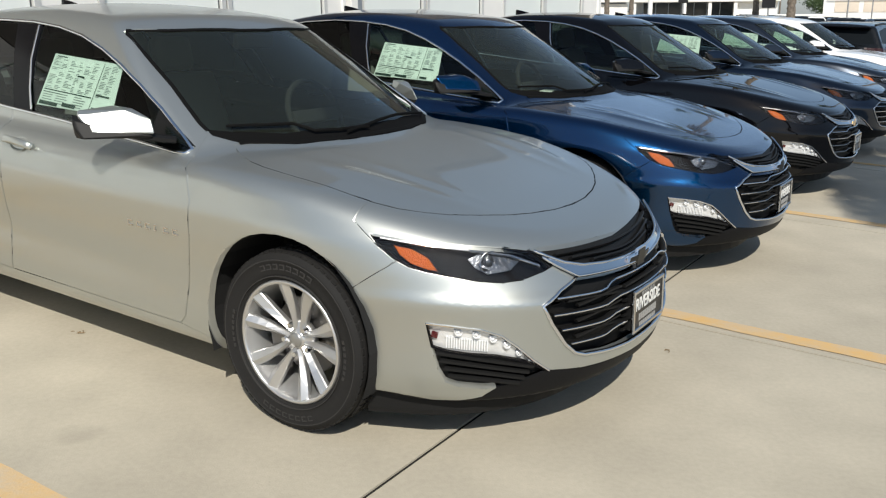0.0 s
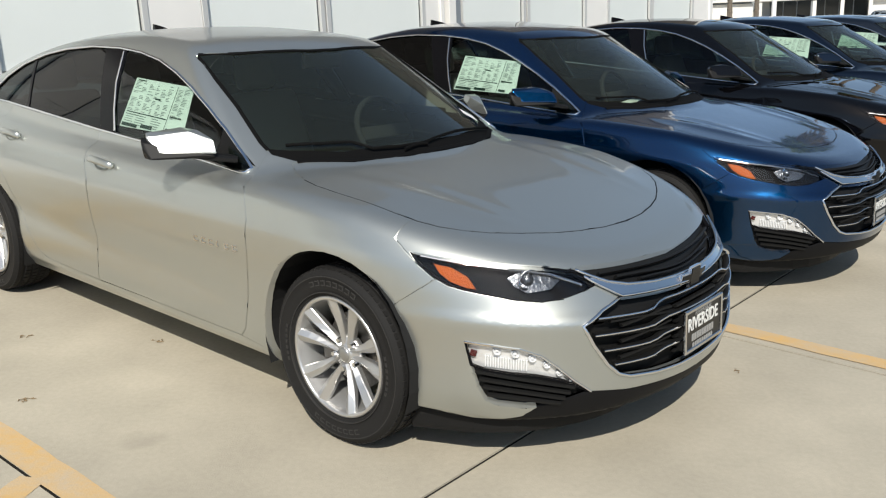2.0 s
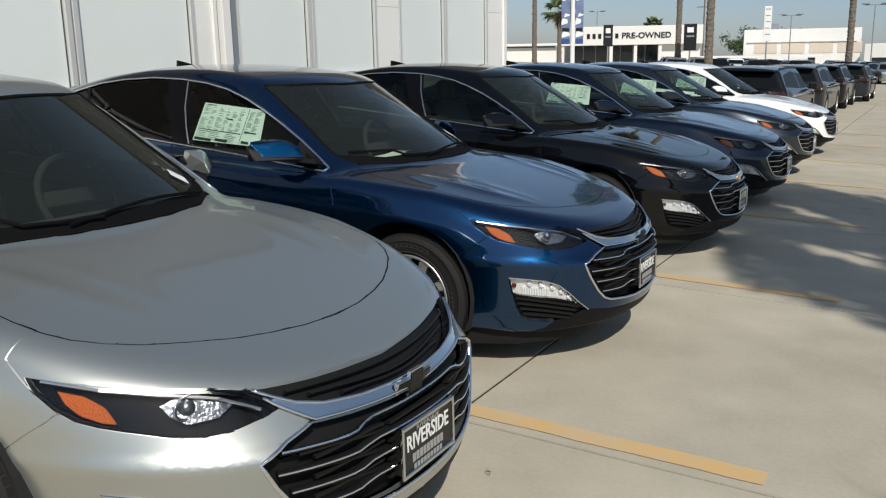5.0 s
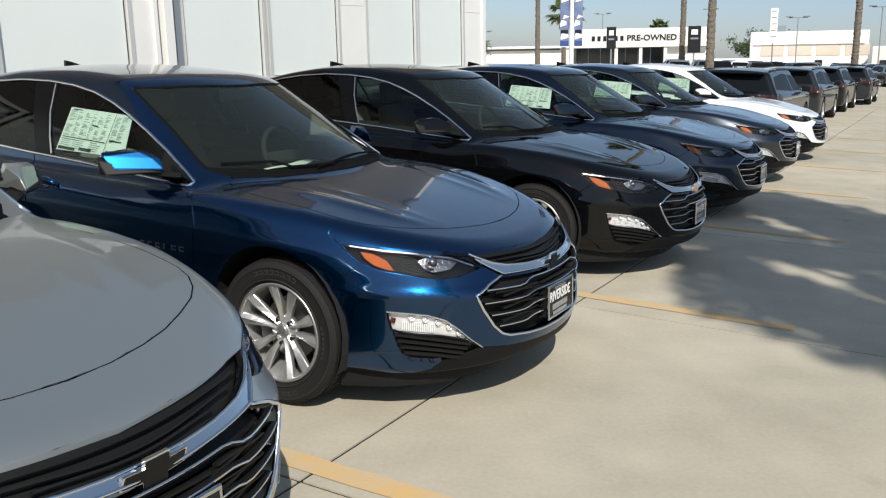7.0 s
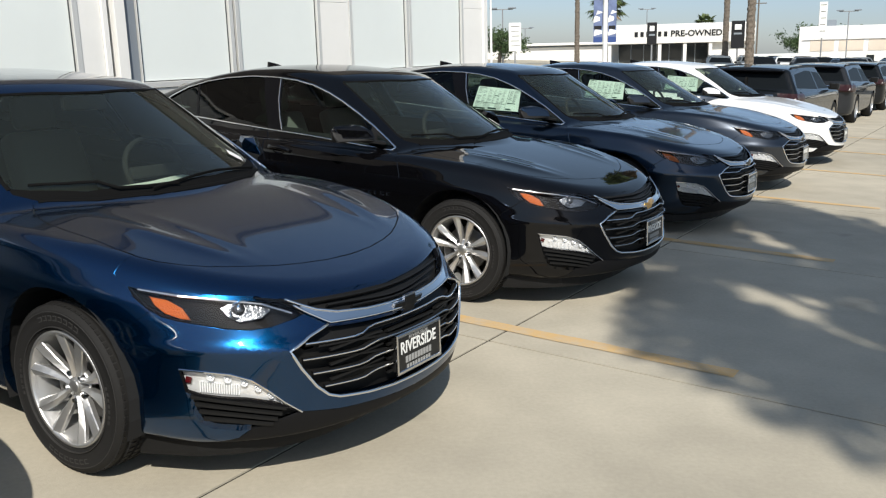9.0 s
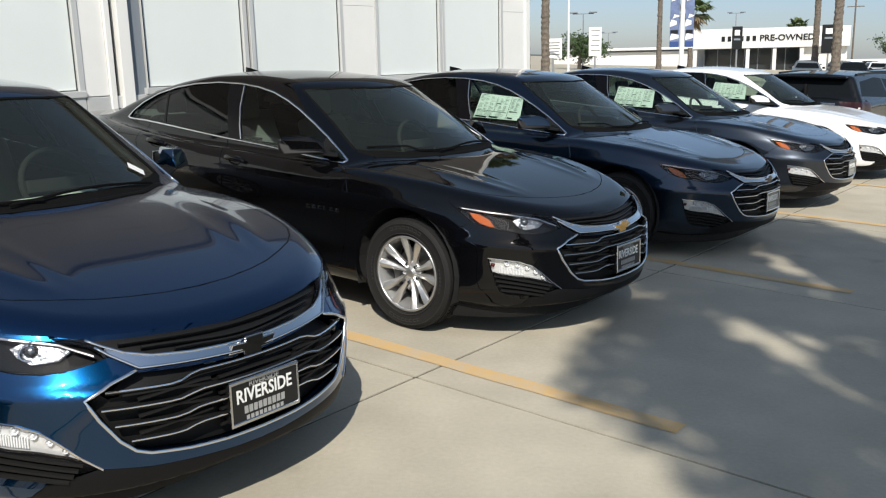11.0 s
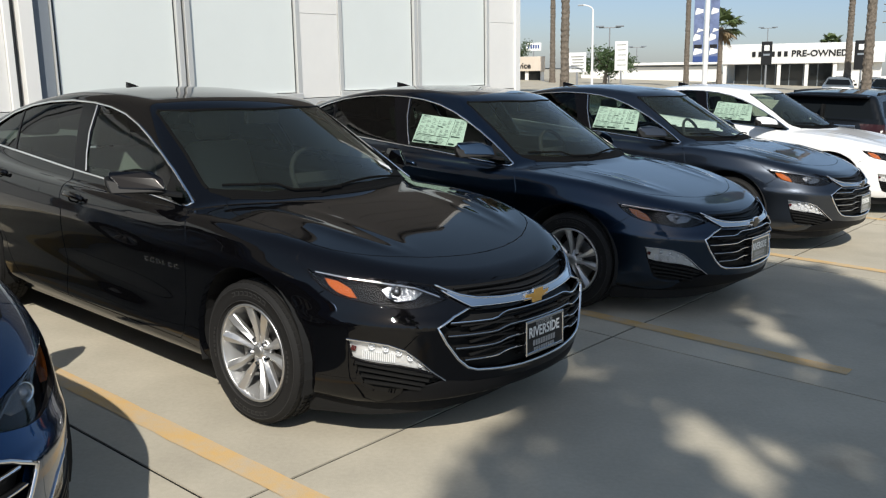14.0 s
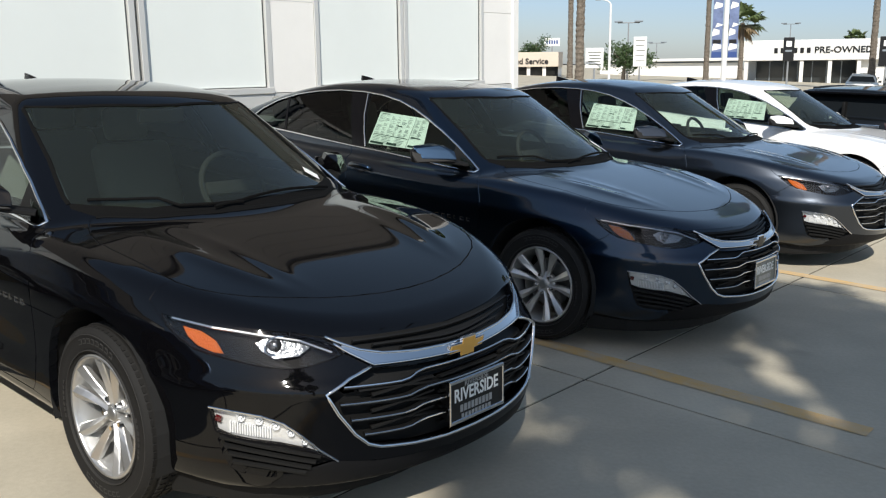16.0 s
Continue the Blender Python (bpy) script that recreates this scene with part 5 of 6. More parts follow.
def build_cabin(car):
    """Seats, dashboard, wheel and linings, seen through the glass."""
    part("cabin_floor", rbox((-3.2, -0.80, 0.22), (-0.35, 0.80, 0.30), 0.02), CABIN, car)
    dash = [Vector((-0.70 - 0.10 * (y / 0.6) ** 2, y, 0.785 - 0.03 * (y / 0.7) ** 2)) for y in np.linspace(-0.64, 0.64, 13)]
    part("dashboard", sweep(dash, E_Z, 0.24, 0.10), DASH, car, "dark dashboard", True)
    for y0 in (-0.38, 0.38):
        for x0 in (-1.55, -2.45):
            seat = part("seat", rbox((x0 - 0.25, y0 - 0.25, 0.36), (x0 + 0.30, y0 + 0.25, 0.54), 0.06, 3), CLOTH, car, "dark cloth seat", True)
            bm = rbox((-0.07, -0.25, 0.0), (0.07, 0.25, 0.62), 0.06, 3)
            for vv in bm.verts:
                vv.co.y *= 1 - 0.22 * max(0, vv.co.z - 0.3)
            bmesh.ops.transform(bm, matrix=Matrix.Translation((x0 - 0.22, y0, 0.50)) @ Matrix.Rotation(radians(-22), 4, "Y"), verts=bm.verts)
            part("seat_back", bm, CLOTH, seat, "", True)
            bm = rbox((-0.05, -0.13, 0.0), (0.05, 0.13, 0.19), 0.05, 3)
            bmesh.ops.transform(bm, matrix=Matrix.Translation((x0 - 0.47, y0, 1.09)) @ Matrix.Rotation(radians(-12), 4, "Y"), verts=bm.verts)
            part("headrest", bm, CLOTH, seat, "", True)
    # steering wheel on the left
    bm = bmesh.new()
    rows = []
    for k in range(28):
        a = 2 * math.pi * k / 28
        rows.append(Vector((0, 0.185 * math.cos(a), 0.185 * math.sin(a))))
    sweep(rows, E_X, 0.013, 0.013, True, bm)
    m = Matrix.Translation((-0.98, 0.38, 0.93)) @ Matrix.Rotation(radians(-25), 4, "Y")
    bmesh.ops.transform(bm, matrix=m, verts=bm.verts)
    sw = part("steering_wheel", bm, CABIN, car, "black steering wheel", True)
    bm = rbox((-0.02, -0.17, -0.035), (0.02, 0.17, 0.035), 0.012)
    bmesh.ops.transform(bm, matrix=m, verts=bm.verts)
    part("spoke_bar", bm, CABIN, sw)
    bm = rbox((-0.015, -0.12, -0.035), (0.015, 0.12, 0.035), 0.012)
    bmesh.ops.translate(bm, verts=bm.verts, vec=(-1.02, 0.0, 1.305))
    part("rear_view_mirror", bm, PLASTIC, car)
    for sgn in SIDES:
        post = [on_top(x, sgn * y) for x, y in ((-0.66, 0.690), (-0.76, 0.670), (-0.86, 0.652), (-1.02, 0.628), (-1.18, 0.604))]
        nn = [normal_at(p) for p in post]
        part("pillar_lining", sweep([p - n * 0.034 for p, n in zip(post, nn)], nn, 0.030, 0.008), LINER, car, "pale pillar lining", True)
    # lining: the skin's own faces drawn in, away from the glass
    c = SKIN_V[SKIN_Q].mean(1)
    walls, liner = [], []
    for q, p in zip(SKIN_Q, c):
        if not -3.3 < p[0] < -0.62:
            continue
        if p[2] > 1.30 and abs(p[1]) < 0.54 and -2.5 < p[0] < -1.36:
            liner.append(q)
        elif 0.25 < p[2] < 0.975 + 0.056 * max(0.0, -p[0] - 0.6) and abs(p[1]) > 0.5:
            walls.append(q)
    for name, keep, mat, din in (("lining", walls, CABIN, 0.05), ("headliner", liner, LINER, 0.03)):
        bm = bmesh.new()
        ids = sorted({int(i) for q in keep for i in q})
        n = skin_slope(SKIN_V[ids])
        n /= np.linalg.norm(n, axis=1)[:, None]
        vm = {i: bm.verts.new(SKIN_V[i] - n[k] * din) for k, i in enumerate(ids)}
        for q in keep:
            bm.faces.new([vm[int(i)] for i in q])
        part(name, bm, mat, car, "", True)

# ---- the row of parked sedans: right front hub on the ground plan ----
FLEET = [
    ("silver", -0.498, 2.872, EMBLEM_DARK, PLATE_BLACK, "silver metallic sedan parked on pale concrete"),
    ("blue", 0.815, 4.978, EMBLEM_DARK, PLATE_BLACK, "deep blue metallic sedan parked in its bay"),
    ("black", 2.345, 7.36, EMBLEM_GOLD, PLATE_BLACK, "glossy black sedan with a gold emblem"),
    ("navy", 3.812, 9.64, EMBLEM_DARK, PLATE_PALE, "dark blue-grey metallic sedan in tree shade"),
    ("grey", 5.345, 12.13, EMBLEM_DARK, PLATE_PALE, "dark grey metallic sedan parked in the row"),
    ("white", 7.02, 14.70, EMBLEM_DARK, PLATE_PALE, "white sedan at the end of the row"),
]


def car_pose(hx, hy):
    return pose(hx, hy, 0, 0, 0, HEAD) @ Matrix.Translation((0, 0.905, 0))


first_car = build_sedan()
first_car.matrix_world = car_pose(*FLEET[0][1:3])
tagged(first_car, FLEET[0][5], "car", "row of parked sedans")
for colour, hx, hy, emblem, plate_mat, words in FLEET[1:]:
    other = copy_thing(first_car, car_pose(hx, hy))
    tagged(other, words, "car", "row of parked sedans")
    for o in list(other.children_recursive):
        base = o.name.split(".")[0]
        if colour == "black" and base in ("print", "fine_print", "price_sheet"):
            bpy.data.objects.remove(o)
            continue
        if o.material_slots and o.material_slots[0].link == "OBJECT":
            o.material_slots[0].material = PAINTS[colour]
        elif base == "emblem" and emblem is not EMBLEM_DARK:
            o.material_slots[0].link = "OBJECT"
            o.material_slots[0].material = emblem
        elif base in ("licence_plate",) and plate_mat is not PLATE_BLACK:
            o.material_slots[0].link = "OBJECT"
            o.material_slots[0].material = plate_mat
            o["label"] = "pale dealer plate in a chrome frame"

# a loose sheet of paper on the blue car's dashboard
bm = bmesh.new()
rows = []
for i in range(9):
    u = i / 8
    rows.append([bm.verts.new((-0.87 + 0.10 * v - 0.05 * u, 0.02 + 0.48 * u, 0.893 + 0.006 * math.sin(9 * u) * (0.4 + v) + 0.010 * u)) for v in (0.0, 0.5, 1.0)])
for a, b in zip(rows, rows[1:]):
    for i in range(2):
        bm.faces.new((a[i], b[i], b[i + 1], a[i + 1]))
sheet_paper = mesh_object("paper_sheet", bm, PAPER, None, "", True)
sheet_paper.matrix_world = car_pose(*FLEET[1][1:3])
tagged(sheet_paper, "white sheet of paper lying on a car's dashboard", "paper")

# ---- the lot: slabs, joints, bay lines, kerb ----
ground = mesh_object("ground", bmesh.new(), JOINT)
tagged(ground, "sunlit pale concrete lot with saw-cut joints", "ground", kind="structure")
bm = bmesh.new()
box(bm, (-500, -500, -0.6), (900, 900, -0.007))
bm.to_mesh(ground.data)
bm.free()
SLAB_S = [1.285 - 2.86 * k for k in range(6, 0, -1)] + [1.285, 4.10, 6.88, 9.80] + [9.80 + 2.9 * k for k in range(1, 10)]
SLAB_D = [-26.0, -20.0, -14.0, -8.5, -3.1, 1.49, 5.13]
slab_mesh = {}
for s0, s1 in zip(SLAB_S, SLAB_S[1:]):
    for d0, d1 in zip(SLAB_D, SLAB_D[1:]):
        key = (round(s1 - s0, 3), d0)
        if key not in slab_mesh:
            bm = bmesh.new()
            box(bm, (0.008, 0.008, -0.10), (s1 - s0 - 0.008, d1 - d0 - 0.008, 0.0))
            o = part("slab", bm, CONCRETE, ground)
            slab_mesh[key] = o.data
        else:
            o = new("slab", slab_mesh[key])
            o.parent = ground
        o.matrix_world = Matrix.Translation(place(s0, d0)) @ Matrix.Rotation(radians(57), 4, "Z")
# the lot beyond the slabs
bm = bmesh.new()
for lo, hi in (((-200, -300, -0.6), (SLAB_S[0], 300, -0.004)), ((SLAB_S[-1], -300, -0.6), (500, 300, -0.004)), ((SLAB_S[0], -300, -0.6), (SLAB_S[-1], -26.0, -0.004)), ((26.01, 5.3, -0.6), (SLAB_S[-1] - 0.001, 300, -0.004)), ((16.79, 21.2, -0.6), (26.0, 300, -0.004))):
    box(bm, lo, hi)
o = part("lot", bm, CONCRETE, ground)
o.matrix_world = Matrix.Rotation(radians(57), 4, "Z")


def bay_line(s, d0, d1, w=0.12, turn=57.0, at=None, z=0.004):
    bm = bmesh.new()
    L = d1 - d0
    n = 40
    rnd = random.Random(int(s * 100))
    left = [bm.verts.new((-w / 2 + rnd.uniform(-0.004, 0.004), L * k / n, z)) for k in range(n + 1)]
    right = [bm.verts.new((w / 2 + rnd.uniform(-0.004, 0.004), L * k / n, z)) for k in range(n + 1)]
    for k in range(n):
        bm.faces.new((left[k], right[k], right[k + 1], left[k + 1]))
    o = mesh_object("bay_line", bm, YELLOW)
    o.matrix_world = Matrix.Translation(place(s, d0) if at is None else at) @ Matrix.Rotation(radians(turn), 4, "Z")
    return tagged(o, "worn yellow painted parking bay line", "road marking", "yellow bay lines", "structure")


for k, s in enumerate((1.345, 4.225, 7.145, 10.147, 13.07, 16.0, 18.9, 21.8)):
    bay_line(s, 0.19, 5.1)
for k in range(6):
    bay_line(0.2 + 0.01 * k, 0, 1.75, 0.11, 57.0 + 117.5, place(1.29, 2.03 + 0.56 * k), 0.002)
bm = rbox((-16, 0, -0.1), (26, 0.16, 0.15), 0.02)
kerb = tagged(mesh_object("kerb", bm, KERB), "weathered yellow painted concrete kerb", "kerb", kind="structure")
kerb.matrix_world = Matrix.Translation(place(0, 5.134)) @ Matrix.Rotation(radians(57), 4, "Z")
bm = bmesh.new()
box(bm, (-16, 0.163, -0.1), (16.78, 2.05, 0.145))
box(bm, (16.784, 0.163, -0.1), (26, 16.0, 0.145))
walkway = tagged(mesh_object("walkway", bm, CONCRETE), "narrow concrete walkway below the facade", "walkway", kind="structure")
walkway.matrix_world = kerb.matrix_world

LITTER = ((-1.61, 3.76), (-1.86, 3.07), (1.08, 3.74), (-2.28, 3.75))
for k, (x, y) in enumerate(LITTER):
    rnd = random.Random(40 + k)
    bm = bmesh.new()
    for _ in range(7):
        a, r = rnd.uniform(0, 6.28), rnd.uniform(0, 0.035)
        cx, cy, t, L = r * math.cos(a), r * math.sin(a), rnd.uniform(0, 3.14), rnd.uniform(0.008, 0.02)
        u, v = Vector((math.cos(t), math.sin(t), 0)), Vector((-math.sin(t), math.cos(t), 0))
        c = Vector((cx, cy, 0.0015))
        vs = [bm.verts.new(p) for p in (c - u * L, c + v * L * 0.3 + Vector((0, 0, 0.004)), c + u * L, c - v * L * 0.3 + Vector((0, 0, 0.002)))]
        bm.faces.new(vs)
    leaf = mesh_object("leaf_litter", bm, DRY)
    leaf.matrix_world = Matrix.Translation((x, y, 0))
    tagged(leaf, "few crumbs of dry leaf on the concrete", "litter", kind="stuff")

# ---- the showroom's facade: x along the wall from its far corner, y into the building ----
# the lot falls away along the row, so plumb things lean a little against it
PLUMB = Matrix.Rotation(radians(-2.3), 4, "Y")
FACADE = Matrix.Translation((3.178, 17.98, 0)) @ PLUMB @ Matrix.Rotation(radians(57), 4, "Z")
WALL_H = 5.4
wall = new("wall_1")
wall.matrix_world = FACADE
tagged(wall, "white sided showroom wall with white-backed glazing", "wall", kind="structure")
bm = bmesh.new()
box(bm, (-30, 0.10, 0), (-0.02, 9, WALL_H))
part("wall_core", bm, WALL_WHITE, wall)
# glazed bays: left and right edge
BAYS = [(-2.36, -0.80), (-3.85, -2.44), (-6.06, -4.55), (-7.54, -6.17), (-9.86, -8.30), (-11.45, -9.95), (-13.48, -12.1), (-15.1, -13.6), (-17.5, -15.9), (-19.1, -17.6), (-21.5, -19.9), (-23.1, -21.6)]
SILL = 1.335
for a, b in BAYS:
    win = part("window_pane", rbox((a + 0.02, 0.035, SILL + 0.02), (b - 0.02, 0.06, 3.2), 0.003, 1), PANE, wall, "white-backed glass pane")
    for x0, x1, z0, z1, y0 in ((a - (0.002 if a == -7.54 else 0.035), a + (0.004 if a == -7.54 else 0.03), SILL - 0.03, 3.25, -0.012), (b - 0.03, b + 0.035, SILL - 0.03, 3.25, -0.012), (a - 0.035, b + 0.035, SILL - 0.055, SILL + 0.01, -0.03), (a - 0.035, b + 0.035, 3.2, 3.28, -0.012)):
        part("mullion", rbox((x0, y0, z0), (x1, 0.098, z1), 0.004, 1), MULLION, win)
    for x0 in (a + 0.031, b - 0.043):
        bm = bmesh.new()
        box(bm, (x0, 0.028, SILL + 0.012), (x0 + 0.012, 0.0345, 3.2))
        part("gasket", bm, GASKET, win)


def siding(x0, x1, z0, z1, step=0.30, mat=WALL_WHITE):
    """Lapped boards between two lines of the wall."""
    rows = int((z1 - z0) / step + 0.5)
    for k in range(rows):
        za, zb = z0 + (z1 - z0) * k / rows, z0 + (z1 - z0) * (k + 1) / rows
        bm = bmesh.new()
        v = [bm.verts.new(p) for p in ((x0, 0.0, za + 0.003), (x1, 0.0, za + 0.003), (x1, 0.003, zb), (x0, 0.003, zb), (x0, 0.098, za + 0.003), (x1, 0.098, za + 0.003), (x1, 0.098, zb), (x0, 0.098, zb))]
        for f in ((0, 1, 2, 3), (1, 5, 6, 2), (5, 4, 7, 6), (4, 0, 3, 7), (3, 2, 6, 7), (4, 5, 1, 0)):
            bm.faces.new([v[i] for i in f])
        part("siding_board", bm, mat, wall)


for x0, x1 in ((-0.762, -0.02), (-4.51, -3.89), (-8.26, -8.0), (-12.06, -11.49), (-15.86, -15.14), (-19.86, -19.14)):
    siding(x0, x1, SILL - 0.05, 3.28, 1.2)
for x0, x1 in ((-23.2, -19.15), (-19.14, -15.14), (-15.13, -12.07), (-12.06, -8.27), (-8.26, -4.52), (-4.51, -2.4), (-2.39, -0.02)):
    siding(x0, x1, 0.24, SILL - 0.21, 0.365)
    part("lower_band", rbox((x0, -0.01, SILL - 0.205), (x1, 0.098, SILL - 0.058), 0.004, 1), SHADE_GREY if x0 < -12.5 else MULLION, wall)
    part("base_board", rbox((x0, -0.008, 0.146), (x1, 0.098, 0.237), 0.004, 1), GASKET, wall)
siding(-23.2, -0.02, 3.29, WALL_H, 0.365, FASCIA)
# the rain pipe and corner boards between the two long bays
for x0, x1, y0, mat in ((-7.995, -7.93, -0.03, WALL_WHITE), (-7.93, -7.865, 0.05, GASKET), (-7.863, -7.73, -0.055, WALL_WHITE), (-7.727, -7.545, 0.02, SHADE_GREY)):
    part("corner_board", rbox((x0, y0, 0.24), (x1, 0.098, 3.28), 0.004, 1), mat, wall)
part("corner_trim", rbox((-0.10, -0.03, 0.146), (0.03, 0.12, WALL_H), 0.006, 1), WALL_WHITE, wall)
part("coping", rbox((-30, -0.08, WALL_H), (0.08, 9.05, WALL_H + 0.12), 0.01, 1), FASCIA, wall)


# ---- palms and trees ----
def build_palm(x, y, height, r0, r1, leaves, seed, label, lean=0.0, reach=1.7):
    rnd = random.Random(seed)
    palm = thing("palm_tree", Matrix.Translation((x, y, 0)) @ PLUMB, label, "palm tree", "palms of the lot")
    bm = bmesh.new()
    rings = []
    n, seg = max(24, int(height * 7)), 16
    for k in range(n + 1):
        u = k / n
        r = r0 + (r1 - r0) * u + 0.03 * r0 * (1 if k % 2 else -1) + (0.25 * r0 * math.exp(-u * 18))
        rings.append([bm.verts.new((lean * u * u + r * math.cos(2 * math.pi * i / seg + 0.3 * (k % 2)) * rnd.uniform(0.86, 1.14), r * math.sin(2 * math.pi * i / seg + 0.3 * (k % 2)) * rnd.uniform(0.86, 1.14), height * u - 0.05)) for i in range(seg)])
    for a, b in zip(rings, rings[1:]):
        for i in range(seg):
            bm.faces.new((a[i], a[(i + 1) % seg], b[(i + 1) % seg], b[i]))
    bm.faces.new(rings[-1])
    part("trunk", bm, BARK, palm, "rough grey-brown palm trunk")
    for name, mat, count, lo, hi in (("crown", FROND, leaves, -0.35, 1.0), ("dead_fronds", DRY, leaves // 3, -0.98, -0.45)):
        bm = bmesh.new()
        for _ in range(count):
            a = rnd.uniform(0, 2 * math.pi)
            t = rnd.uniform(lo, hi)
            el = math.asin(max(-1, min(1, t)))
            way = Vector((math.cos(a) * math.cos(el), math.sin(a) * math.cos(el), math.sin(el)))
            L = reach * rnd.uniform(0.45, 0.62) * (0.6 if name == "dead_fronds" else 1)
            R = reach * rnd.uniform(0.42, 0.58)
            o = Vector((lean, 0, height))
            tip = o + way * L + Vector((0, 0, -0.10 * L))
            side = way.cross(Vector((0, 0, 1))).normalized()
            upv = side.cross(way).normalized()
            w = 0.02
            bm.faces.new([bm.verts.new(p) for p in (o - side * w, o + side * w, tip + side * w, tip - side * w)])
            blades = 15
            for b in range(blades):
                g = radians(-115 + 230 * b / (blades - 1))
                d = (way * math.cos(g) + side * math.sin(g)).normalized()
                RR = R * (0.75 + 0.25 * math.cos(g * 0.5)) * rnd.uniform(0.9, 1.05)
                e = tip + d * RR + Vector((0, 0, -0.28 * RR * rnd.uniform(0.6, 1.3)))
                mid = tip + d * RR * 0.55 + upv * 0.03
                q = d.cross(upv).normalized()
                ww = RR * 0.115
                vs = [bm.verts.new(p) for p in (tip, mid + q * ww, e, mid - q * ww)]
                bm.faces.new(vs)
        part(name, bm, mat, palm)
    return palm


def build_tree(x, y, height, radius, seed, label, masses=()):
    """masses: centres of leaf clumps from the foot of the tree, with their radii; without them the clumps fall at random."""
    rnd = random.Random(seed)
    tree = thing("tree", Matrix.Translation((x, y, 0)), label, "tree", "far trees")
    bm = bmesh.new()
    limbs = [(Vector((0, 0, -0.05)), Vector((0.1, 0, height * 0.5)), 0.22, 0.14)]
    for k in range(0 if masses else 5):
        a = 2 * math.pi * k / 5 + rnd.uniform(-0.3, 0.3)
        limbs.append((Vector((0.1, 0, height * 0.42)), Vector((math.cos(a) * radius * 0.6, math.sin(a) * radius * 0.6, height * rnd.uniform(0.65, 0.85))), 0.10, 0.03))
    for p, q, a, b in limbs:
        bmesh.ops.create_cone(bm, segments=8, radius1=a, radius2=b, depth=(q - p).length, cap_ends=True, matrix=Matrix.Translation((p + q) / 2) @ (q - p).to_track_quat("Z", "Y").to_matrix().to_4x4())
    for c, r in masses:
        p, q = Vector((0.08, 0, height * 0.49)), c
        bmesh.ops.create_cone(bm, segments=7, radius1=0.042, radius2=0.012, depth=(q - p).length, cap_ends=True, matrix=Matrix.Translation((p + q) / 2) @ (q - p).to_track_quat("Z", "Y").to_matrix().to_4x4())
    part("trunk", bm, BARK, tree)
    bm = bmesh.new()
    for c, r in masses:
        for _ in range(int(1300 * r * r) + 60):
            a = Vector((rnd.gauss(0, 1), rnd.gauss(0, 1), rnd.gauss(0, 1))).normalized()
            p = c + a * r * rnd.uniform(0, 1) ** 0.45 * 1.12
            b = a.cross(Vector((rnd.gauss(0, 1), rnd.gauss(0, 1), rnd.gauss(0, 1)))).normalized()
            d = Vector((rnd.gauss(0, 1), rnd.gauss(0, 1), rnd.gauss(0, 1) - 0.4)).normalized()
            s = rnd.uniform(0.10, 0.17)
            bm.faces.new([bm.verts.new(v) for v in (p - d * s, p + b * s * 0.45, p + d * s, p - b * s * 0.45)])
    clumps = [] if masses else [Vector((rnd.gauss(0, 0.5) * radius, rnd.gauss(0, 0.5) * radius, height * 0.68 + rnd.gauss(0, 0.16) * height)) for _ in range(26)]
    for c in clumps:
        for _ in range(110):
            p = c + Vector((rnd.gauss(0, 1), rnd.gauss(0, 1), rnd.gauss(0, 0.7))) * radius * 0.17
            a, b = Vector((rnd.gauss(0, 1), rnd.gauss(0, 1), rnd.gauss(0, 1))).normalized(), Vector((rnd.gauss(0, 1), rnd.gauss(0, 1), rnd.gauss(0, 1))).normalized()
            s = radius * 0.075
            bm.faces.new([bm.verts.new(v) for v in (p - a * s, p + b * s * 0.5, p + a * s, p - b * s * 0.5)])
    part("crown", bm, LEAF, tree)
    return tree


SEEN = Vector((3.23, 3.10, 0))


def far(az, dist):
    az -= 0.13
    return SEEN + Vector((math.cos(radians(az)), math.sin(radians(az)), 0)) * dist


# the tree whose shade lies on the lot: its clumps, by where their shade falls
rnd = random.Random(17)
foot = Vector((6.9, -3.6, 0))
masses = []
for cx, cy, r in ((3.82, 6.75, 0.46), (4.15, 5.95, 0.46), (3.90, 7.80, 0.34), (4.45, 8.55, 0.45), (4.45, 9.35, 0.34), (4.00, 9.05, 0.34), (5.16, 7.92, 0.36), (5.44, 6.56, 0.50), (4.90, 5.65, 0.55), (5.85, 8.00, 0.50),
                  (5.75, 9.35, 0.42), (5.34, 10.42, 0.40), (5.65, 10.75, 0.45), (6.05, 10.10, 0.40), (6.55, 8.80, 0.60), (6.60, 7.10, 0.65), (6.10, 5.80, 0.62), (4.72, 8.05, 0.28), (5.55, 7.30, 0.4), (5.52, 9.42, 0.27), (5.48, 8.75, 0.24),
                  (3.72, 9.98, 0.44), (4.22, 9.72, 0.40), (3.28, 9.75, 0.34), (4.56, 10.1, 0.32), (4.20, 6.82, 0.30), (4.74, 9.72, 0.24), (4.96, 8.90, 0.17), (4.55, 8.45, 0.22), (5.02, 6.62, 0.22), (4.78, 7.02, 0.17)):
    h = 11.0 + rnd.uniform(-0.8, 1.0)
    r *= 1.22
    masses.append((Vector((cx + 0.0749 * h, cy - 1.0698 * h, h)) - foot, r))
build_tree(foot.x, foot.y, 10.4, 1.6, 11, "leafy tree with an open crown of separate clumps", masses)
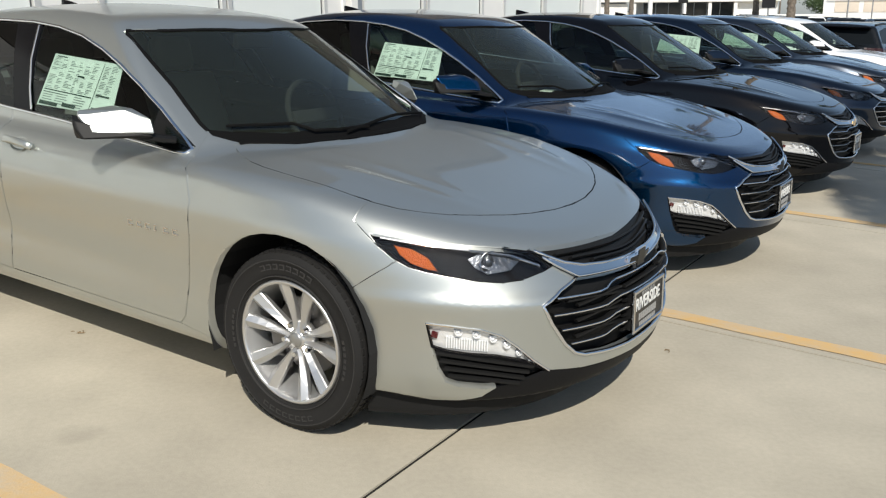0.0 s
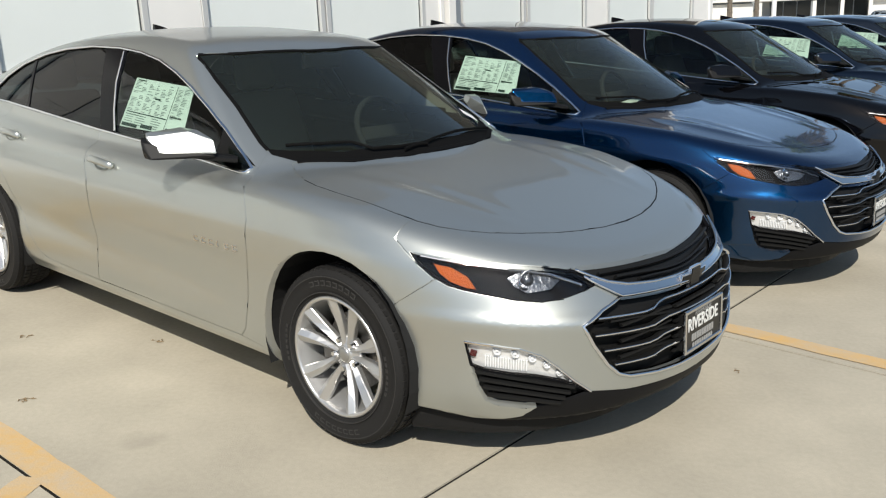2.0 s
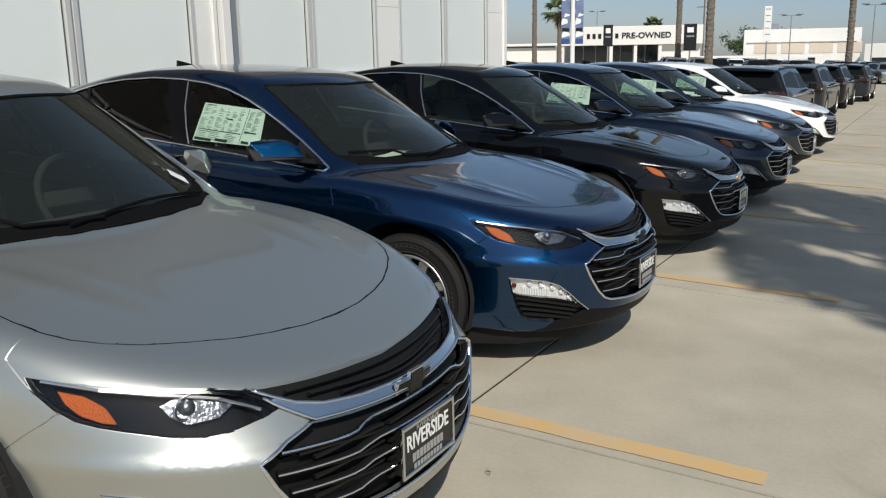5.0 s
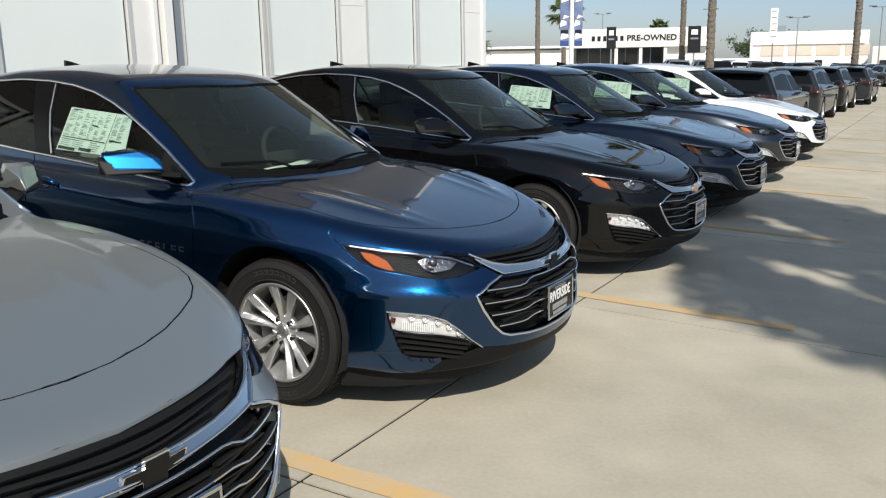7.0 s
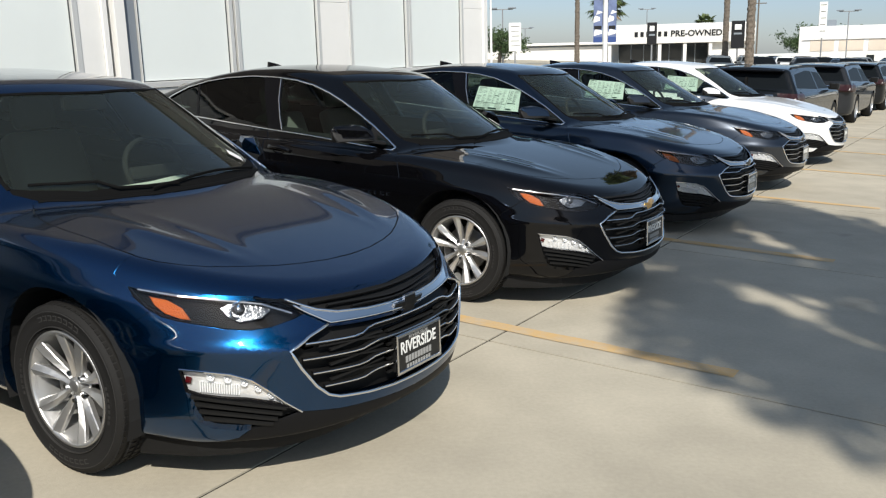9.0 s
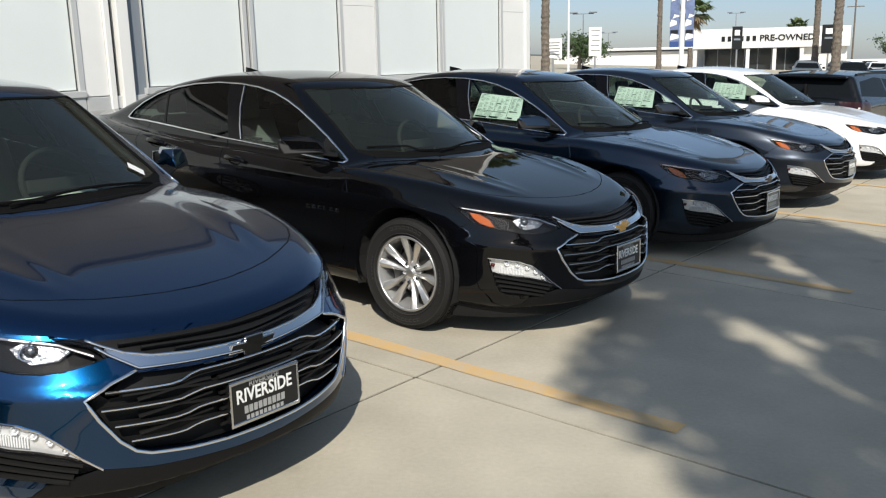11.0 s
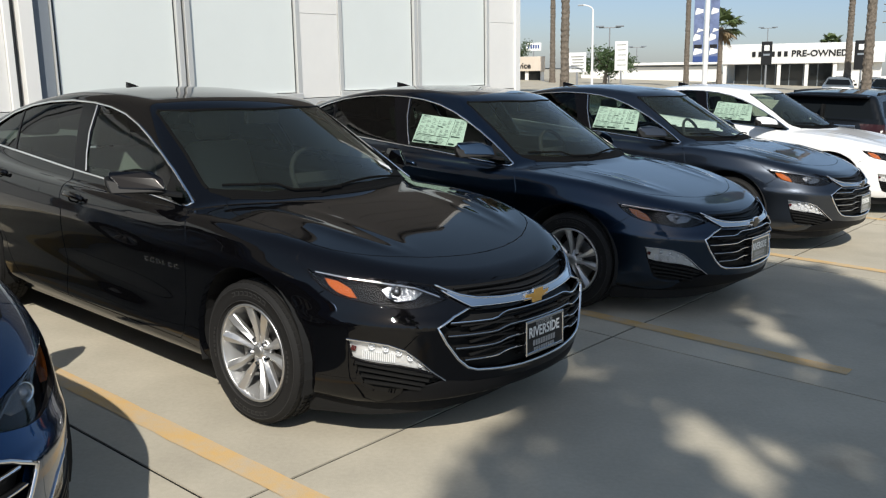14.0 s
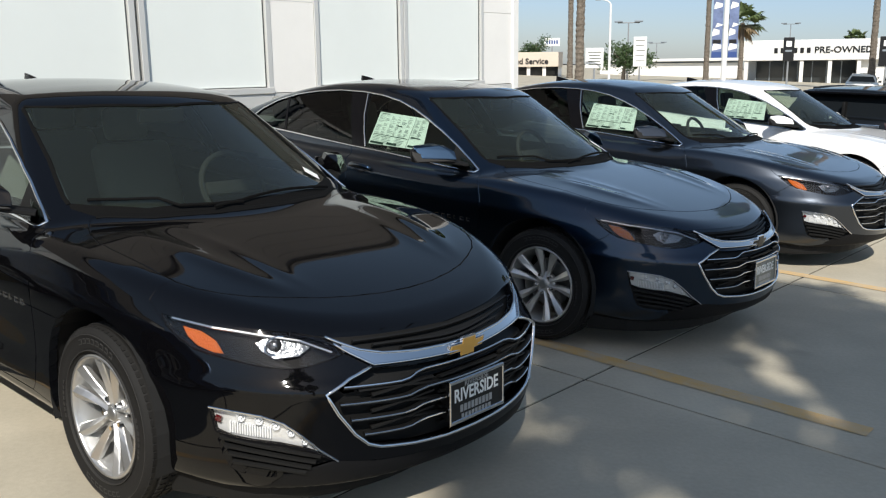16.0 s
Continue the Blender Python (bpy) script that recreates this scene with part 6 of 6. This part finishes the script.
for az, dist, h, r, seed in ((89.71, 95, 15, 0.42, 1), (88.68, 48, 13, 0.33, 2), (81.51, 88, 15, 0.36, 3), (72.45, 82, 16, 0.40, 4), (71.29, 48, 14, 0.33, 5), (62.4, 80, 15, 0.42, 6)):
    p = far(az, dist)
    build_palm(p.x, p.y, h, r * 0.66, r * 0.56, 40, seed, "tall palm with a rough bare trunk", reach=2.2)
p = far(79.62, 112)
build_palm(p.x, p.y, 6.7, 0.30, 0.24, 20, 21, "young fan palm behind the banner", reach=2.9)
p = far(73.5, 150)
build_palm(p.x, p.y, 6.2, 0.35, 0.28, 30, 22, "small palm behind the low roof", reach=2.0)
for az, dist, h, r, seed in ((86.45, 95, 3.4, 2.2, 31), (68.0, 170, 5.8, 3.0, 32), (66.8, 170, 5.2, 3.0, 33), (64.5, 190, 7.5, 4, 34), (92.2, 120, 4.5, 2.0, 35)):
    p = far(az, dist)
    build_tree(p.x, p.y, h, r, seed, "bushy green tree beyond the lot")


# ---- the far side of the street ----
def block(name, az0, az1, dist, height, mat, label, depth=14.0, base=0.0):
    """A low building whose front spans two bearings; x along its front, y away from the viewer."""
    a, b = far(az0, dist), far(az1, dist)
    t = (b - a).normalized()
    m = Matrix.Translation((a + b) / 2) @ PLUMB @ Matrix.Rotation(math.atan2(t.y, t.x), 4, "Z") @ Matrix.Translation((-(b - a).length / 2, 0, 0))
    house = thing(name, m, label, "building", "low buildings across the street")
    return house, (b - a).length


shop, W = block("dealership_building", 79.57, 70.60, 122, 5.3, STUCCO, "white low dealership with a lettered fascia over glass")
part("fascia", rbox((0, 0, 2.75), (W, 10, 5.25), 0.05, 1), STUCCO, shop)
part("back_wall", rbox((0.4, 6, -1), (W - 0.2, 9.8, 2.75), 0.03, 1), STUCCO, shop)
part("end_wall", rbox((W * 0.70, 1.0, -1), (W - 0.2, 5.99, 2.749), 0.03, 1), STUCCO, shop)
for k in range(7):
    x0 = 1.6 + k * (W * 0.70 - 1.6) / 7
    pane = part("shop_window", rbox((x0 + 0.06, 2.2, -0.9), (x0 + (W * 0.70 - 1.6) / 7 - 0.06, 2.3, 2.7), 0.01, 1), STORE_GLASS, shop)
    part("window_frame", rbox((x0 - 0.05, 2.12, -1), (x0 + 0.05, 2.35, 2.74), 0.01, 1), SIGN_GREY, pane)
for x0 in (0.3, W * 0.36, W * 0.53, W * 0.70):
    part("pillar", rbox((x0, 0.2, -1), (x0 + 0.45, 0.65, 2.749), 0.02, 1), STUCCO, shop)
words = new("lettering", lettering("PRE-OWNED", 1.06, 0.04, 0.02, "LEFT"))
words.data.materials.append(SIGN_BLACK)
words.parent = shop
words.matrix_local = Matrix.Translation((8.45, -0.05, 3.98)) @ Matrix.Rotation(math.pi / 2, 4, "X") @ Matrix.Diagonal((1.06, 1, 1, 1))
for k in range(6):
    part("sign_bar", rbox((3.8 + k * 0.76, -0.08, 3.66), (3.8 + k * 0.76 + 0.42, -0.002, 4.30), 0.02, 1), SIGN_BLACK, shop)

low, W = block("long_low_building", 88.0, 79.6, 140, 2.6, STUCCO, "long low white building with a flat roof")
part("wall", rbox((0, 0, -1), (W, 10, 1.9), 0.03, 1), STUCCO, low)
part("roof", rbox((-0.5, -0.8, 2.15), (W + 0.3, 10.5, 2.55), 0.05, 1), STUCCO, low)
# the shade below the roof edge, put into this strip's grey colour
part("shaded_band", rbox((0.2, 0.3, 1.9), (W - 0.2, 9.7, 2.15), 0.01, 1), SIGN_GREY, low)

serv, W = block("service_building", 97.5, 90.2, 105, 3.4, STUCCO_BEIGE, "beige service building with a lettered fascia")
part("fascia", rbox((0, 0, 0.85), (W, 10, 2.5), 0.03, 1), STUCCO_BEIGE, serv)
part("back_wall", rbox((0.3, 2.0, -1), (W - 0.3, 9.8, 0.849), 0.02, 1), STORE_GLASS, serv)
for k in range(8):
    part("pillar", rbox((0.3 + k * (W - 0.8) / 7, 0.3, -1), (0.7 + k * (W - 0.8) / 7, 0.7, 0.849), 0.01, 1), STUCCO, serv)
words = new("lettering", lettering("Certified Service", 0.9, 0.03, 0.02, "LEFT"))
words.data.materials.append(SIGN_BLACK)
words.parent = serv
words.matrix_local = Matrix.Translation((W * 0.42, -0.04, 1.45)) @ Matrix.Rotation(math.pi / 2, 4, "X")

hall, W = block("workshop_hall", 68.1, 61.5, 135, 5.6, STUCCO, "large white workshop hall with shallow recessed panels")
part("wall", rbox((0, 0, -1), (W, 18, 5.6), 0.05, 1), STUCCO, hall)
for k in range(4):
    part("wall_panel", rbox((1.5 + k * W / 4.2, -0.06, 2.2), (1.5 + k * W / 4.2 + W / 5, -0.002, 3.7), 0.02, 1), STUCCO_BEIGE, hall)
part("ledge", rbox((0.5, -0.25, 3.78), (W - 0.5, -0.07, 3.95), 0.02, 1), STUCCO, hall)
part("roof_unit", rbox((W * 0.22, 4, 5.6), (W * 0.22 + 1.2, 5.4, 6.5), 0.03, 1), SIGN_GREY, hall)
part("front_wing", rbox((-9, -6, -1), (W * 0.7, -1.0, 2.0), 0.05, 1), STUCCO, hall)
part("doorway", rbox((W * 0.56, -6.02, 0.0), (W * 0.62, -6.002, 1.7), 0.004, 1), STORE_GLASS, hall)
annex, W = block("annex_building", 61.3, 44.0, 130, 4.5, STUCCO, "low white annex with dark panels for shaded openings")
part("wall", rbox((0, 0, -1.2), (W, 12, 4.2), 0.05, 1), STUCCO, annex)
# dark slabs on the uncut wall, their colour standing in for the openings' shade
for k in range(6):
    part("opening", rbox((1 + k * W / 6, -0.05, 0.0), (1 + k * W / 6 + W / 9, -0.002, 2.4), 0.02, 1), STORE_GLASS, annex)


def pole(name, az, dist, height, r, label, category, mat=POLE_GREY, group="poles and signs"):
    p = far(az, dist)
    ob = thing(name, Matrix.Translation((p.x, p.y, 0)) @ PLUMB @ Matrix.Rotation(radians(az - 90), 4, "Z"), label, category, group)
    bm = bmesh.new()
    bmesh.ops.create_cone(bm, cap_ends=True, segments=12, radius1=r, radius2=r * 0.75, depth=height, matrix=Matrix.Translation((0, 0, height / 2)))
    part("post", bm, mat, ob)
    return ob


# banner mast
mast = pole("banner_mast", 80.2, 46, 8, 0.13, "white mast with a pair of tall printed banners", "banner", POLE_WHITE)
for x0, x1 in ((-0.60, -0.14), (0.14, 0.56)):
    ban = part("banner", rbox((x0, -0.015, 2.02), (x1, 0.015, 6.2), 0.004, 1), BANNER, mast, "printed banner cloth in blue and grey")
    part("banner_end", rbox((x0 + 0.005, -0.022, 2.04), (x1 - 0.005, -0.0155, 2.30), 0.002, 1), SIGN_BLUE, ban)
    for z0, z1, q0, q1 in ((2.36, 2.62, 0.05, 0.95), (3.02, 3.30, 0.0, 0.7), (3.42, 3.55, 0.3, 1.0), (4.25, 4.5, 0.1, 0.9)):
        w = x1 - x0
        bm = sheet([Vector(p) for p in ((x0 + w * q0, -0.018, z0), (x0 + w * q1, -0.018, z0 + 0.10), (x0 + w * q1, -0.018, z1), (x0 + w * (q0 + 0.15), -0.018, z1 + 0.08), (x0 + w * q0, -0.018, z1 - 0.10))], 0.004)
        part("banner_print", bm, SIGN_WHITE, ban)
    part("banner_print", rbox((x0 + 0.03, -0.019, 2.68), (x1 - 0.05, -0.0155, 2.86), 0.002, 1), SIGN_BLACK, ban)
    for z in (2.0, 6.2):
        part("banner_arm", rbox((min(x0, 0.0), -0.02, z - 0.02), (max(x1, 0.0), 0.02, z + 0.02), 0.005, 1), POLE_WHITE, mast)
# dark pylon signs
for az, dist, w, z0, z1, seed in ((76.9, 80, 0.42, 2.2, 4.1, 1), (71.75, 80, 0.55, 2.0, 4.3, 2)):
    s = pole("pylon_sign", az, dist, z0, 0.09, "slim black pylon sign with pale marks", "sign")
    f = part("panel", rbox((-w, -0.12, z0), (w, 0.12, z1), 0.04, 2), SIGN_BLACK, s)
    part("mark", rbox((-w * 0.5, -0.13, z1 - 0.75), (w * 0.5, -0.121, z1 - 0.3), 0.003, 1), SIGN_WHITE, f)
    part("mark", rbox((-w * 0.6, -0.13, z1 - 1.15), (w * 0.6, -0.121, z1 - 1.0), 0.003, 1), SIGN_GREY, f)
# pale pylons and a square board
for az, dist, w, z0, z1, words in ((85.45, 90, 0.62, 1.4, 4.2, "tall white pylon sign with faint marks"), (88.1, 75, 0.72, 1.2, 2.8, "square white sign board on a post"), (66.9, 110, 0.42, 3.4, 7.4, "narrow white banner on a post")):
    s = pole("pylon_sign", az, dist, z0 + 0.2, 0.10, words, "sign", POLE_GREY)
    f = part("panel", rbox((-w, -0.1, z0), (w, 0.1, z1), 0.03, 1), SIGN_WHITE, s)
    for k in range(5):
        zz = z1 - 0.3 - k * (z1 - z0 - 0.4) / 5
        part("mark", rbox((-w * (0.7 - 0.08 * (k % 3)), -0.108, zz - 0.08), (w * (0.75 - 0.1 * (k % 2)), -0.101, zz), 0.002, 1), PLATE_PALE, f)
s = pole("fuel_sign", 91.0, 150, 4.2, 0.12, "white roadside fuel sign with a blue bar", "sign", POLE_GREY)
f = part("panel", rbox((-1.25, -0.15, 4.1), (1.25, 0.15, 5.4), 0.03, 1), SIGN_WHITE, s)
for k in range(5):
    part("mark", rbox((-0.95 + 0.40 * k, -0.16, 4.45), (-0.95 + 0.40 * k + 0.27, -0.151, 5.05), 0.003, 1), SIGN_BLUE, f)
# street lamp with a curved arm
lamp = pole("street_lamp", 87.15, 70, 5.9, 0.10, "tall grey street lamp with a curved arm", "street lamp", POLE_WHITE)
arc = [Vector((-0.75 * math.sin(a) * (a / 1.6), 0, 5.85 + 0.42 * math.sin(a))) for a in np.linspace(0, 1.6, 9)]
part("arm", sweep(arc, E_Y, 0.05, 0.05), POLE_WHITE, lamp)
part("lamp_head", rbox((-1.15, -0.09, 6.2), (-0.72, 0.09, 6.30), 0.03, 2), POLE_GREY, lamp)
# lot lights with paired heads
for az, dist, h in ((86.2, 95, 5.7), (77.0, 150, 8.3), (84.6, 140, 4.8), (65.5, 120, 6.8), (61.0, 110, 7.6), (58.5, 90, 5.6)):
    lot = pole("lot_light", az, dist, h, 0.08, "tall lot light with paired flat heads", "street lamp")
    part("crossbar", rbox((-1.1, -0.05, h - 0.06), (1.1, 0.05, h + 0.04), 0.02, 1), POLE_GREY, lot)
    for sx in (-1, 1):
        part("lamp_head", rbox((sx * 1.0 - 0.42, -0.25, h + 0.041), (sx * 1.0 + 0.42, 0.25, h + 0.2), 0.04, 1), SIGN_GREY, lot)
# utility pole
up = pole("utility_pole", 70.45, 150, 12.5, 0.14, "wooden utility pole with crossarms", "utility pole", BARK)
for z in (9.2, 10.8, 11.8):
    part("crossarm", rbox((-1.2, -0.06, z), (1.2, 0.06, z + 0.14), 0.01, 1), BARK, up)


# ---- larger vehicles beyond the row ----
def suv_skin(p):
    x, y, z = p[:, 0], np.abs(p[:, 1]), p[:, 2]
    yy = np.clip((y + 0.02 + 0.10 * np.clip((0.45 - z) / 0.3, 0, 1) ** 2) / 0.95, 0, 3)
    xf = np.clip((x + 0.10 * np.clip((z - 0.7) / 0.4, 0, 1) ** 2 - 0.2) / 0.75, 0, 3)
    xr = np.clip((-x - 3.1) / 0.72, 0, 3)
    plan = ((xf ** 4 + xr ** 4 + yy ** 4) ** 0.25 - 1) * 0.9
    top = z - (1.10 - 0.10 * np.clip(x + 0.2, 0, 2) ** 1.5 - 0.05 * (y / 0.9) ** 3)
    lowb = smax(smax(plan, top, 0.06), 0.24 - z, 0.03)
    roof = z - (1.60 - 0.05 * (x + 1.9) ** 2 * 0.35 - 0.04 * (y / 0.7) ** 2)
    flank = y - (0.90 - 0.32 * np.clip((z - 1.0) / 0.7, 0, 1))
    front = (x + 0.35 + (z - 1.05) * 1.15 + 0.12 * (y / 0.7) ** 2) * 0.65
    rear = (-x - 3.78 + (z - 1.0) * 0.45) * 0.9
    cab = smax(smax(smax(smax(roof, flank, 0.05), front, 0.05), rear, 0.06), 0.9 - z, 0.02)
    return -smax(-lowb, -cab, 0.03)


def build_suv():
    suv = new("suv")
    v, q = net_surface(suv_skin, (-4.2, -1.06, 0.16), (1.14, 1.06, 1.84), 0.06)
    for _ in range(6):
        e = 1e-4
        g = np.stack([(suv_skin(v + d) - suv_skin(v - d)) / (2 * e) for d in np.eye(3) * e], 1)
        v = v - (suv_skin(v) / np.maximum((g * g).sum(1), 0.05))[:, None] * g
    bm = bmesh.new()
    vs = [bm.verts.new(p) for p in v]
    for f in q:
        bm.faces.new([vs[i] for i in f])
    glass_side = [(-0.62, 1.08), (-1.02, 1.43), (-2.2, 1.49), (-3.3, 1.42), (-3.55, 1.16), (-2.0, 1.10)]
    for sgn in SIDES:
        here = lambda c, s=sgn: c.y * s > 0.3
        for wx in (0.0, -2.85):
            cut_out(bm, circle_outline(wx, 0.37, 0.42, 24), E_X, E_Z, lambda c, s=sgn: c.y * s > 0.4).free()
        g = cut_out(bm, side_outline(glass_side), E_X, E_Z, here)
        mid = cut_out(g, side_outline([(-1.72, 1.0), (-1.72, 1.7), (-1.64, 1.7), (-1.64, 1.0)]), E_X, E_Z, here)
        part("side_window", g, SUV_GLASS, suv, "dark side glass", True)
        part("pillar", mid, PLASTIC_GLOSS, suv)
        lampf = cut_out(bm, [(0, y * sgn, z) for y, z in ((0.52, 0.86), (0.90, 0.92), (0.90, 0.78), (0.56, 0.77))], E_Y, E_Z, lambda c, s=sgn: c.x > 0.4 and c.y * s > 0.2)
        part("headlight", lampf, LAMP_SILVER, suv, "clear headlight")
        lampr = cut_out(bm, [(0, y * sgn, z) for y, z in ((0.55, 1.06), (0.95, 1.06), (0.95, 0.86), (0.62, 0.86))], E_Y, E_Z, lambda c, s=sgn: c.x < -3.3 and c.y * s > 0.2)
        part("tail_lamp", lampr, SUV_TAIL, suv, "smoked red tail lamp")
    ws = cut_out(bm, [(0, y, z) for y, z in ((-0.74, 1.09), (0.74, 1.09), (0.60, 1.46), (-0.60, 1.46))], E_Y, E_Z, lambda c: c.x > -1.5 and c.z > 1.0)
    part("windshield", ws, SUV_GLASS, suv, "dark windshield", True)
    rw = cut_out(bm, [(0, y, z) for y, z in ((-0.72, 1.14), (0.72, 1.14), (0.60, 1.42), (-0.60, 1.42))], E_Y, E_Z, lambda c: c.x < -3.3 and c.z > 1.0)
    part("rear_window", rw, SUV_GLASS, suv, "dark rear glass", True)
    gr = cut_out(bm, [(0, y, z) for y, z in ((-0.48, 0.86), (0.48, 0.86), (0.44, 0.56), (-0.44, 0.56))], E_Y, E_Z, lambda c: c.x > 0.4)
    part("grille", gr, PLASTIC, suv, "black grille", True)
    for z in (0.62, 0.70, 0.78):
        part("grille_slat", rbox((0.93, -0.44, z), (0.965, 0.44, z + 0.02), 0.005, 1), CHROME_SATIN, suv)
    part("spoiler", rbox((-3.72, -0.60, 1.475), (-3.38, 0.60, 1.515), 0.015), PLASTIC_GLOSS, suv)
    part("rear_wiper", rbox((-3.80, -0.02, 1.14), (-3.68, 0.02, 1.36), 0.01), PLASTIC, suv)
    part("tail_trim", rbox((-3.83, -0.50, 0.98), (-3.78, 0.50, 1.03), 0.01), CHROME, suv)
    body = part("body", bm, SUV_DARK, suv, "", True)
    body.material_slots[0].link = "OBJECT"
    body.material_slots[0].material = SUV_DARK
    tyre = rim = None
    for wx in (0.0, -2.85):
        for sgn in SIDES:
            w = new("wheel")
            w.parent = suv
            w.matrix_local = Matrix.Translation((wx, sgn * 0.82, 0.37)) @ (Matrix.Identity(4) if sgn > 0 else Matrix.Rotation(math.pi, 4, "Z"))
            if tyre is None:
                tyre = part("tyre", lathe([(0.24, -0.11), (0.33, -0.12), (0.365, -0.10), (0.37, 0.0), (0.365, 0.10), (0.33, 0.12), (0.24, 0.11)], seg=32), RUBBER, w, "", True).data
                rim = part("rim", lathe([(0.24, 0.11), (0.235, 0.09), (0.20, 0.07), (0.07, 0.085), (0.0, 0.09)], seg=20), ALLOY, w, "", True).data
            else:
                for nm, dt in (("tyre", tyre), ("rim", rim)):
                    o = new(nm, dt)
                    o.parent = w
    for sgn in SIDES:
        part("mirror", rbox((-0.78, sgn * 1.0 - 0.09, 1.05), (-0.62, sgn * 1.0 + 0.09, 1.20), 0.03, 2), PLASTIC, suv)
        part("roof_rail", sweep([Vector((x, sgn * 0.62, 1.56 - 0.012 * (x + 1.9) ** 2 * 1.2)) for x in (-3.2, -2.6, -2.0, -1.4, -1.0)], E_Z, 0.018, 0.03), PLASTIC, suv)
    return suv


suv = build_suv()
SUVS = ((0.0, 0.0, SUV_DARK, "black suv parked with its tail to the row"), (6.2, 0.0, SUV_GREY, "graphite grey suv seen from behind"), (12.4, 0.0, SUV_DARK, "black suv in the line beyond the row"), (18.6, -0.3, SUV_GREY, "graphite grey suv in the line beyond the row"), (24.0, -4.2, PAINTS["white"], "white suv parked at the far end"))
for k, (along, across, mat, words) in enumerate(SUVS):
    m = Matrix.Translation(Vector((9.77, 20.8, 0)) + U * along + BACK * across) @ Matrix.Rotation(radians(57), 4, "Z") @ Matrix.Diagonal((1, 1, 0.87, 1))
    o = suv if k == 0 else copy_thing(suv, m)
    o.matrix_world = m
    tagged(o, words, "suv", "dark vehicles beyond the row")
    for c in o.children_recursive:
        if c.material_slots and c.material_slots[0].link == "OBJECT":
            c.material_slots[0].material = mat
# far rows of stock
rnd = random.Random(8)
for row, (az0, dist) in enumerate(((80.5, 62), (79.0, 78), (76.0, 96))):
    for k in range(13):
        az = az0 - (k * 2.9 / dist) * 57.3 * 0.95
        if az > 74.0:
            continue
        p = far(az, dist)
        o = copy_thing(suv, Matrix.Translation((p.x, p.y, 0)) @ Matrix.Rotation(radians(-105 + rnd.uniform(-3, 3)), 4, "Z"))
        mat = rnd.choice([SUV_DARK, SUV_GREY, PAINTS["white"], PAINTS["silver"], SUV_DARK])
        tagged(o, {SUV_DARK: "black", SUV_GREY: "graphite grey", PAINTS["white"]: "white", PAINTS["silver"]: "silver"}[mat] + " stock vehicle parked across the lot", "suv", "far rows of stock vehicles")
        for c in o.children_recursive:
            if c.material_slots and c.material_slots[0].link == "OBJECT":
                c.material_slots[0].material = mat
